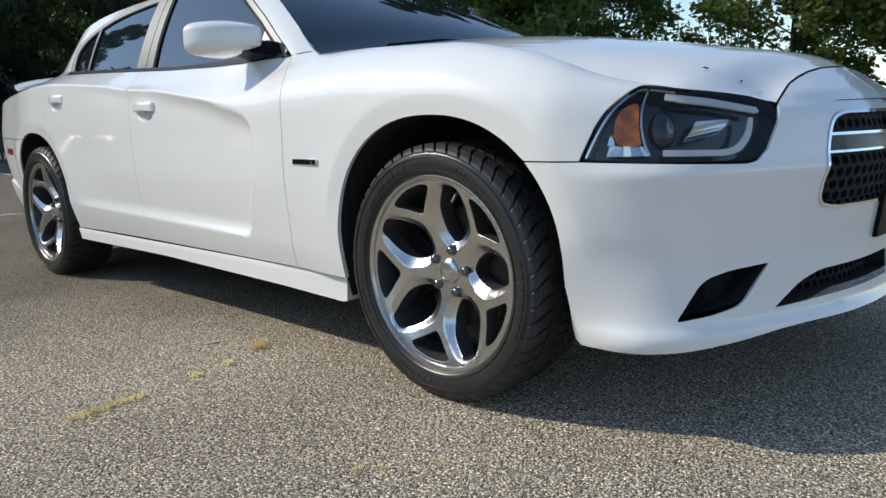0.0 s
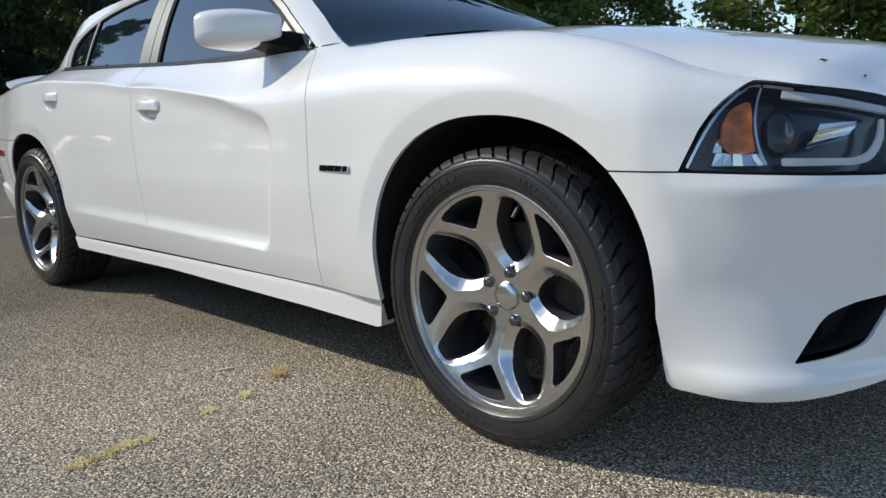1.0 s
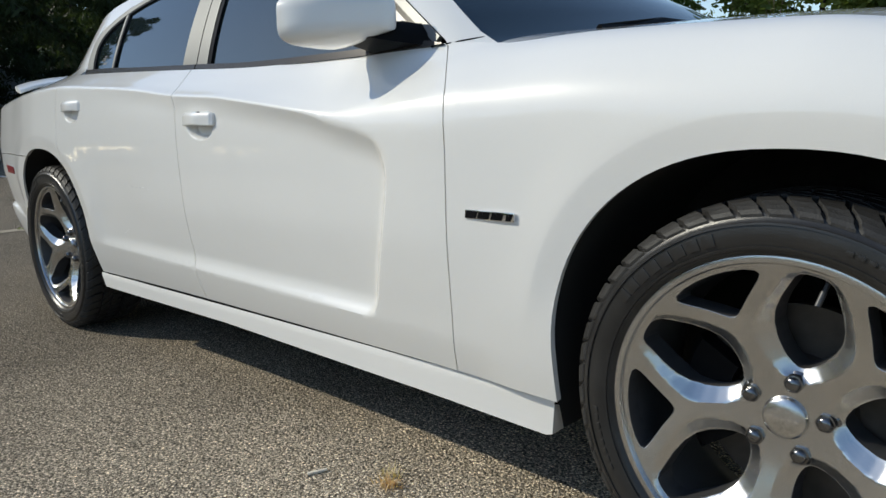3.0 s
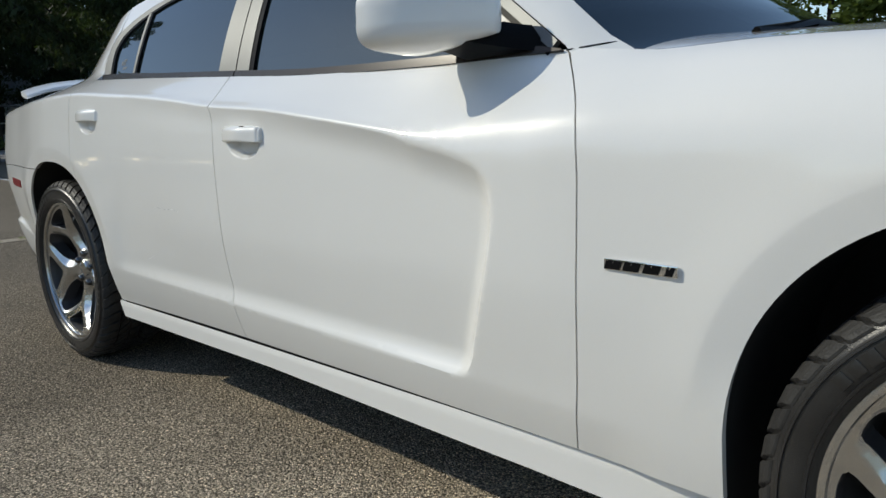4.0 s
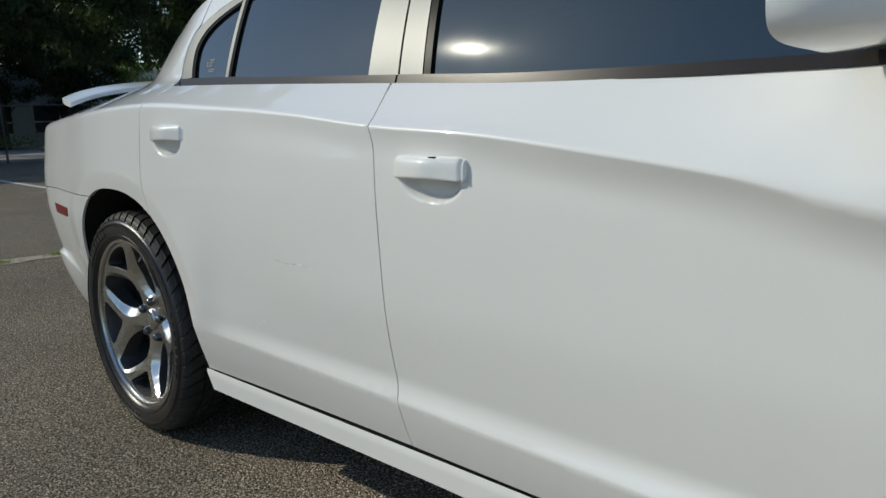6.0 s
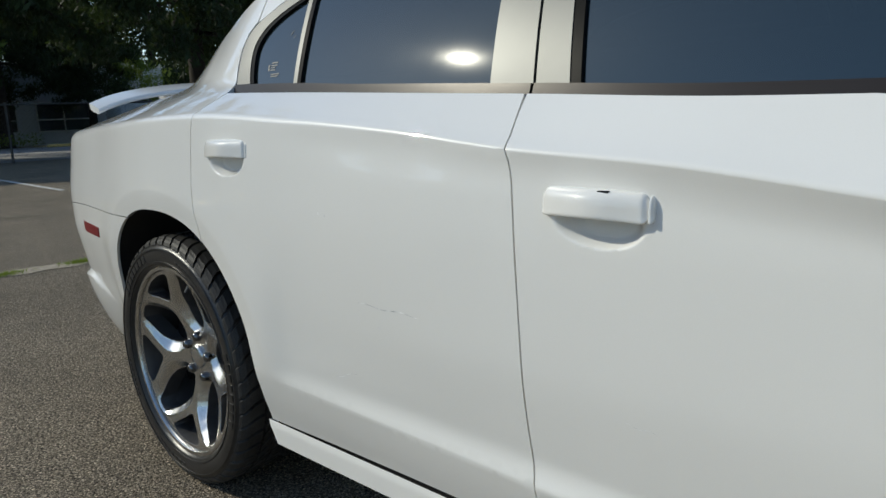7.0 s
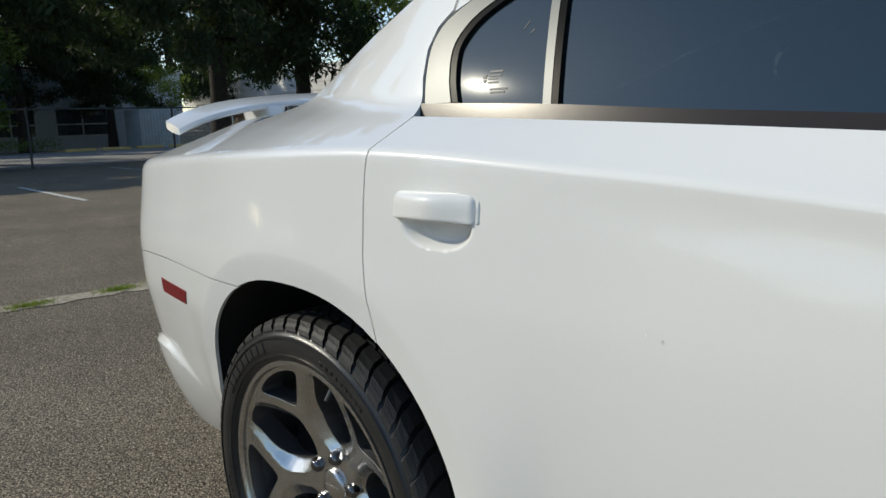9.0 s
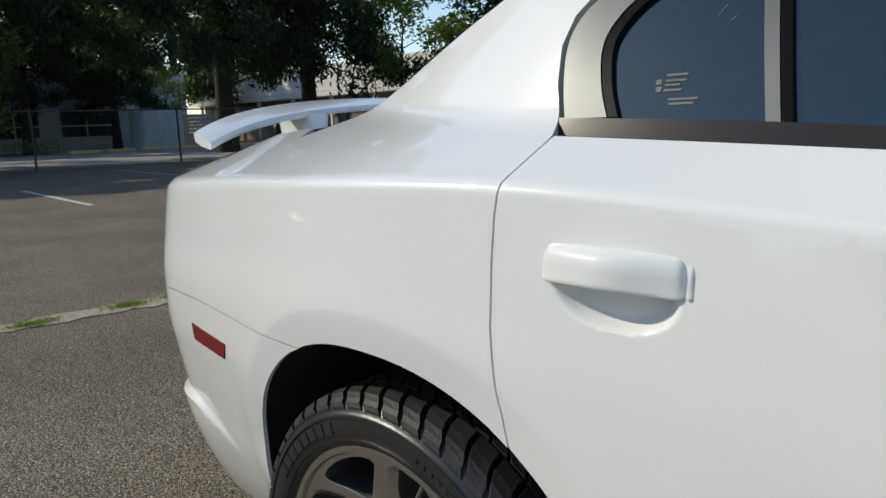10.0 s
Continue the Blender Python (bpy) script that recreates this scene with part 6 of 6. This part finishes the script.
# unseen foliage below those trees, added to darken reflections in the doors
rnd = random.Random(31)
clumps = []
for i in range(230):
    az, r = radians(-179 + 68 * i / 230), 43.0 + rnd.gauss(0, 1.5)
    clumps.append(((r * math.cos(az), r * math.sin(az), 0.6 + 5.2 * rnd.random()), 1.5 + 0.6 * rnd.random()))
v, f = foliage(rnd, clumps, 60, 0.55, 0.9)
tagged(obj("undergrowth", v, f, M_CEDAR, smooth=False), "unseen dark green foliage added to darken the car's reflections", "undergrowth", kind="stuff")

# far woods that close the lot on the open side
rnd = random.Random(77)
clumps = []
for i in range(520):
    a = radians(-175 + 215 * i / 520)
    r = 88 + rnd.gauss(0, 4)
    clumps.append(((-5 + r * math.cos(a), r * math.sin(a), 1.5 + 4.6 * rnd.random() ** 1.3 * (0.7 + 0.6 * math.sin(i * 0.11) ** 2)), 2.0 + 1.2 * rnd.random()))
v, f = foliage(rnd, clumps, 42, 1.0, 0.9)
tagged(obj("far_woods", v, f, M_LEAF, smooth=False), "far row of dark green woods round the lot", "woods", kind="stuff")

# dry bits of leaf on the bonnet
for x, y, z, ln, turn in ((0.601, -0.606, 0.8735, 0.016, 0.5), (0.664, -0.546, 0.8395, 0.010, 2.0)):
    bm = bmesh.new()
    tube(bm, [(-ln / 2, 0, 0.001), (-ln / 6, 0.002, 0.0035), (ln / 6, 0.001, 0.003), (ln / 2, -0.002, 0.006)], [0.0008, 0.0022, 0.0026, 0.0006], 6)
    bit = tagged(part("leaf_bit", bm, M_BARK), "small dry brown leaf bit lying on the bonnet", "leaf")
    bit.matrix_basis = Matrix.Translation((x, y, z)) @ Matrix.Rotation(0.45, 4, "Y") @ Matrix.Rotation(turn, 4, "Z")

# bare twigs among the leaves beyond the bonnet
bm = bmesh.new()
rnd = random.Random(9)
for i in range(26):
    x, y = -9.6 + rnd.gauss(0, 0.5), 23.4 + rnd.gauss(0, 0.3)
    h = 3.0 + 2.4 * rnd.random()
    lx, ly = rnd.gauss(0, 0.5), rnd.gauss(0, 0.3)
    tube(bm, [(x, y, 0), (x + lx * 0.4, y + ly * 0.4, h * 0.5), (x + lx, y + ly, h)], [0.03, 0.022, 0.008], 5)
tagged(part("bare_shrub", bm, M_TWIG), "leafless brown shrub of thin twigs", "shrub", kind="stuff")

# the road and the yard beyond the fence
tagged(obj("road", [(-52, -60, 0.004), (-28.9, -60, 0.004), (-28.9, 90, 0.004), (-52, 90, 0.004)], [(0, 1, 2, 3)], M_ROAD, smooth=False), "pale grey road surface beyond the fence", "road", kind="structure")


def line(x0, y0, x1, y1, wide, name="parking_line"):
    d = Vector((x1 - x0, y1 - y0, 0)).normalized()
    n = Vector((-d.y, d.x, 0)) * wide / 2
    k = 14
    rnd = random.Random(int(x0 * 7 + y0 * 13))
    top, low = [], []
    for i in range(k + 1):
        p = Vector((x0, y0, 0.006)) + (Vector((x1, y1, 0.006)) - Vector((x0, y0, 0.006))) * i / k
        top.append(p + n * (1 + rnd.gauss(0, 0.08)))
        low.append(p - n * (1 + rnd.gauss(0, 0.08)))
    tagged(obj(name, top + low, [(i, k + 1 + i, k + 2 + i, i + 1) for i in range(k)], M_WHITE, smooth=False), "worn white parking line on asphalt", "road marking", "parking lines", "structure")


line(-19.2, 2.90, -14.4, 2.58, 0.10)
line(-25.5, 7.2, -20.5, 6.9, 0.10)
line(-25.8, 11.2, -20.8, 10.9, 0.10)
line(-25.2, -1.2, -20.2, -1.5, 0.10)
line(3.2, 2.3, 6.5, 1.2, 0.10)
line(1.15, 0.55, 2.6, 0.15, 0.09)
for y in (10.5, 14.5, 18.5):
    line(-46, y, -38, y - 0.6, 0.12)

# chain-link fence
fence = empty("fence", Matrix.Translation((-28.1, 8.0, 0)), "dark chain-link fence with steel posts and top rail", "fence")
ys = [5.73 + 4.84 * k for k in range(-6, 8)]
for y in ys:
    bm = bmesh.new()
    tube(bm, [(0, y - 8, 0), (0, y - 8, 1.93)], 0.038, 10)
    bmesh.ops.create_uvsphere(bm, u_segments=8, v_segments=5, radius=0.045, matrix=Matrix.Translation((0, y - 8, 1.94)))
    part("post", bm, M_STEEL, fence)
bm = bmesh.new()
tube(bm, [(0, ys[0] - 8, 1.90), (0, ys[-1] - 8, 1.90)], 0.027, 8)
part("top_rail", bm, M_STEEL, fence)
verts, faces = [], []
y0, y1, h, w = ys[0] - 8, ys[-1] - 8, 1.86, 0.0024
y = y0
while y < y1:
    for s in (1, -1):
        a, b = (y, 0.04) if s > 0 else (y, h), (y + h, h) if s > 0 else (y + h, 0.04)
        k = len(verts)
        verts += [(0.03, a[0] - w, a[1]), (0.03, a[0] + w, a[1]), (0.03, b[0] + w, b[1]), (0.03, b[0] - w, b[1]), (0.036, a[0], a[1]), (0.036, b[0], b[1])]
        faces += [(k, k + 3, k + 5, k + 4), (k + 1, k + 4, k + 5, k + 2)]
    y += 0.15
mesh_ob = obj("wire_mesh", verts, faces, M_STEEL, fence, smooth=False)
mesh_ob["kind"] = "stuff"


# low white building with windows, across the road
def building():
    b = empty("office_building", Matrix.Translation((-57, 18, 0)), "low pale building with dark framed windows across the road", "building")
    bm = bmesh.new()
    box(bm, (9.0, 37.0, 5.4), Matrix.Translation((-4.5, -11.5, 2.7)), 0.02)
    part("wall", bm, M_WALL, b)
    bm = bmesh.new()
    box(bm, (9.4, 37.4, 0.25), Matrix.Translation((-4.5, -11.5, 5.5)), 0.02)
    part("roof", bm, M_FASCIA, b, "white flat roof edge")
    for y0, y1 in ((-26.0, -21.5), (-19.0, -14.5), (-12.5, -9.6), (-8.2, -3.6), (-2.3, 1.2)):
        m, wd = (y0 + y1) / 2, y1 - y0
        n = max(2, int(wd / 1.2))
        bm = bmesh.new()
        box(bm, (0.03, wd + 0.06, 2.03), Matrix.Translation((0.004, m, 1.95)))
        fr = part("window", bm, M_FRAME, b, "pale framed window")
        for z in (0.95, 1.75, 2.95):
            bm = bmesh.new()
            box(bm, (0.10, wd + 0.1, 0.09), Matrix.Translation((0.05, m, z)), 0.01)
            part("rail", bm, M_FRAME, fr)
        for k in range(n + 1):
            bm = bmesh.new()
            box(bm, (0.096, 0.09, 2.05), Matrix.Translation((0.05, y0 + wd * k / n, 1.95)), 0.01)
            part("mullion", bm, M_FRAME, fr)
        for k in range(n):
            for z0, z1 in ((0.98, 1.72), (1.78, 2.92)):
                bm = bmesh.new()
                box(bm, (0.03, wd / n - 0.1, z1 - z0), Matrix.Translation((0.034, y0 + wd * (k + 0.5) / n, (z0 + z1) / 2)))
                part("pane", bm, M_PANE, fr)
    return b


building()


def hall():
    b = empty("warehouse", Matrix.Translation((-55, 34, 0)) @ Matrix.Rotation(radians(-90), 4, "Z"), "white sided hall with a brown recessed front", "building")
    bm = bmesh.new()
    box(bm, (10, 38, 3.5), Matrix.Translation((-6.2, 0, 1.75)), 0.02)
    part("wall", bm, M_BROWN, b, "brown brick wall")
    for k in range(7):
        bm = bmesh.new()
        box(bm, (10.4, 40, 0.34), Matrix.Translation((-5.2 + 0.02 * (k % 2), 0, 3.67 + 0.35 * k)), 0.015)
        part("siding_board", bm, M_FASCIA, b, "white siding board")
    for y in np.arange(-18, 19, 5.5):
        bm = bmesh.new()
        box(bm, (0.25, 0.25, 3.5), Matrix.Translation((-0.4, y, 1.75)), 0.02)
        part("post", bm, M_FASCIA, b)
    for y in (-13.5, -5.0, 4.0, 12.0):
        bm = bmesh.new()
        box(bm, (0.12, 2.2, 2.2), Matrix.Translation((-1.2, y, 1.25)), 0.02)
        part("door", bm, M_PANE, b, "dark door")
    return b


hall()
bm = bmesh.new()
box(bm, (2.4, 2.6, 2.5), Matrix.Translation((-50.5, 19.6, 1.26)), 0.04)
cont = tagged(part("container", bm, M_CONT), "pale blue storage container with ribbed sides", "container")
for k in range(12):
    bm = bmesh.new()
    box(bm, (0.05, 0.10, 2.3), Matrix.Translation((-49.28, 18.45 + 0.21 * k, 1.26)), 0.01)
    part("rib", bm, M_CONT, cont)
wall = empty("block_wall", Matrix.Translation((-51, 23.4, 0)), "grey concrete block wall", "wall")
for r in range(9):
    for c in range(9):
        bm = bmesh.new()
        box(bm, (0.2, 0.49, 0.24), Matrix.Translation((0, -2.2 + 0.5 * c + 0.25 * (r % 2), 0.125 + 0.25 * r)), 0.01)
        part("block", bm, M_BLOCK, wall)

# yellow wheel stops and the low hedge before the building
stop = None
for k in range(8):
    y = 14.5 + 2.15 * k
    if stop is None:
        bm = bmesh.new()
        box(bm, (0.22, 1.75, 0.17), Matrix.Translation((0, 0, 0.087)), 0.03)
        stop = tagged(part("wheel_stop", bm, M_YELLOW), "yellow painted concrete wheel stop", "wheel stop", "wheel stops")
        stop.matrix_basis = Matrix.Translation((-49.3, y, 0.004))
    else:
        copy_thing(stop, Matrix.Translation((-49.3, y, 0.004)))
rnd = random.Random(5)
v, f = foliage(rnd, [((-49.9 + rnd.gauss(0, 0.25), y, 0.50 + rnd.gauss(0, 0.06)), 0.62) for y in np.arange(1.0, 13.4, 0.42)], 110, 0.10, 0.75)
tagged(obj("hedge", v, f, M_LIGHTLEAF, smooth=False), "low clipped light green hedge", "hedge", kind="stuff")
v, f = foliage(rnd, [((-50.1 + rnd.gauss(0, 0.2), y, 0.06), 0.5) for y in np.arange(13.2, 30, 0.5)], 40, 0.09, 0.2)
tagged(obj("verge", v, f, M_DRY, smooth=False), "strip of dry grass before the building", "grass", kind="stuff")

# the joint across the lot, with sand and weeds in it
rnd = random.Random(12)
n = 160
left, right = [], []
for i in range(n + 1):
    y = -6 + 16 * i / n
    x = -7.0 + 0.05 * math.sin(y * 1.7) + rnd.gauss(0, 0.012)
    w = 0.095 + 0.035 * math.sin(y * 2.9 + 1) + rnd.gauss(0, 0.018)
    left.append((x - w, y, 0.005))
    right.append((x + w * 0.8, y, 0.005))
tagged(obj("sand_joint", left + right, [(i, n + 1 + i, n + 2 + i, i + 1) for i in range(n)], M_SAND, smooth=False), "joint in the asphalt filled with sandy grit", "joint", kind="structure")


def tuft(name, x, y, rx, ry, count, tall, mat, label, seed, turn=0.0, flat=0.6):
    """A patch of short blades."""
    rnd = random.Random(seed)
    verts, faces = [], []
    c, s = math.cos(turn), math.sin(turn)
    for _ in range(count):
        a, b = rnd.gauss(0, 0.45) * rx, rnd.gauss(0, 0.45) * ry
        px, py = x + a * c - b * s, y + a * s + b * c
        d = rnd.random() * math.tau
        h = tall * (0.4 + 0.8 * rnd.random())
        lean = h * (0.4 + 1.4 * rnd.random() * flat)
        w = 0.0009 + 0.0012 * rnd.random() if tall < 0.05 else 0.004
        ox, oy = -math.sin(d) * w, math.cos(d) * w
        k = len(verts)
        mx, my = px + math.cos(d) * lean * 0.45, py + math.sin(d) * lean * 0.45
        verts += [(px - ox, py - oy, 0.0), (px + ox, py + oy, 0.0), (mx + ox, my + oy, h * 0.75), (mx - ox, my - oy, h * 0.75), (px + math.cos(d) * lean, py + math.sin(d) * lean, h)]
        faces += [(k, k + 1, k + 2, k + 3), (k + 3, k + 2, k + 4)]
    tagged(obj(name, verts, faces, mat, smooth=False), label, "weeds", "weeds in the asphalt", "stuff")


for i, (y, ln) in enumerate(((-0.75, 0.30), (-0.35, 0.28), (0.20, 0.26), (0.55, 0.2), (-1.6, 0.4), (1.6, 0.4), (2.6, 0.5))):
    tuft("grass_tuft", -7.02, y, 0.09, ln * 0.62, 700, 0.024, M_GRASS, "green grass growing in the joint", 40 + i)
AX = radians(94)
M_PALEWEED = leaf_material("pale_yellow_weed", (0.72, 0.62, 0.46), 0.15)
M_RUSTWEED = leaf_material("rust_dry_weed", (0.62, 0.46, 0.29), 0.25)
for i, (x, y, rx, ry, cnt, tall, mat) in enumerate(((-0.673, -1.668, 0.035, 0.020, 130, 0.014, M_PALEWEED), (-0.676, -1.620, 0.03, 0.014, 80, 0.015, M_DRY), (-0.684, -1.575, 0.03, 0.016, 90, 0.016, M_DRY), (-0.687, -1.525, 0.03, 0.014, 80, 0.016, M_PALEWEED), (-0.690, -1.485, 0.02, 0.016, 40, 0.020, M_PALEWEED), (-0.736, -1.285, 0.022, 0.016, 70, 0.015, M_PALEWEED), (-0.725, -1.245, 0.015, 0.02, 24, 0.012, M_DRY), (-0.766, -1.156, 0.018, 0.018, 70, 0.018, M_PALEWEED),
                                                   (-0.845, -0.990, 0.03, 0.03, 130, 0.022, M_RUSTWEED), (-0.880, -0.955, 0.03, 0.03, 60, 0.022, M_DRY), (0.165, -1.365, 0.035, 0.014, 70, 0.012, M_PALEWEED), (0.20, -1.32, 0.03, 0.012, 40, 0.010, M_DRY), (0.29, -1.22, 0.03, 0.01, 26, 0.010, M_DRY))):
    tuft("weed_tuft", x, y, rx * 0.85, ry * 1.25, int(cnt * 0.6), tall, mat, "low dry weed tuft in an asphalt crack", 70 + i, AX)
bm = bmesh.new()
box(bm, (0.050, 0.009, 0.006), Matrix.Translation((-1.030, -1.062, 0.004)) @ Matrix.Rotation(radians(68), 4, "Z"), 0.0015)
M_SPLINTER = material("bleached_wood", (0.72, 0.66, 0.55), 0.7, 0.0, 0.15, 90)
tagged(part("wood_splinter", bm, M_SPLINTER), "small pale splinter of wood on asphalt", "splinter")
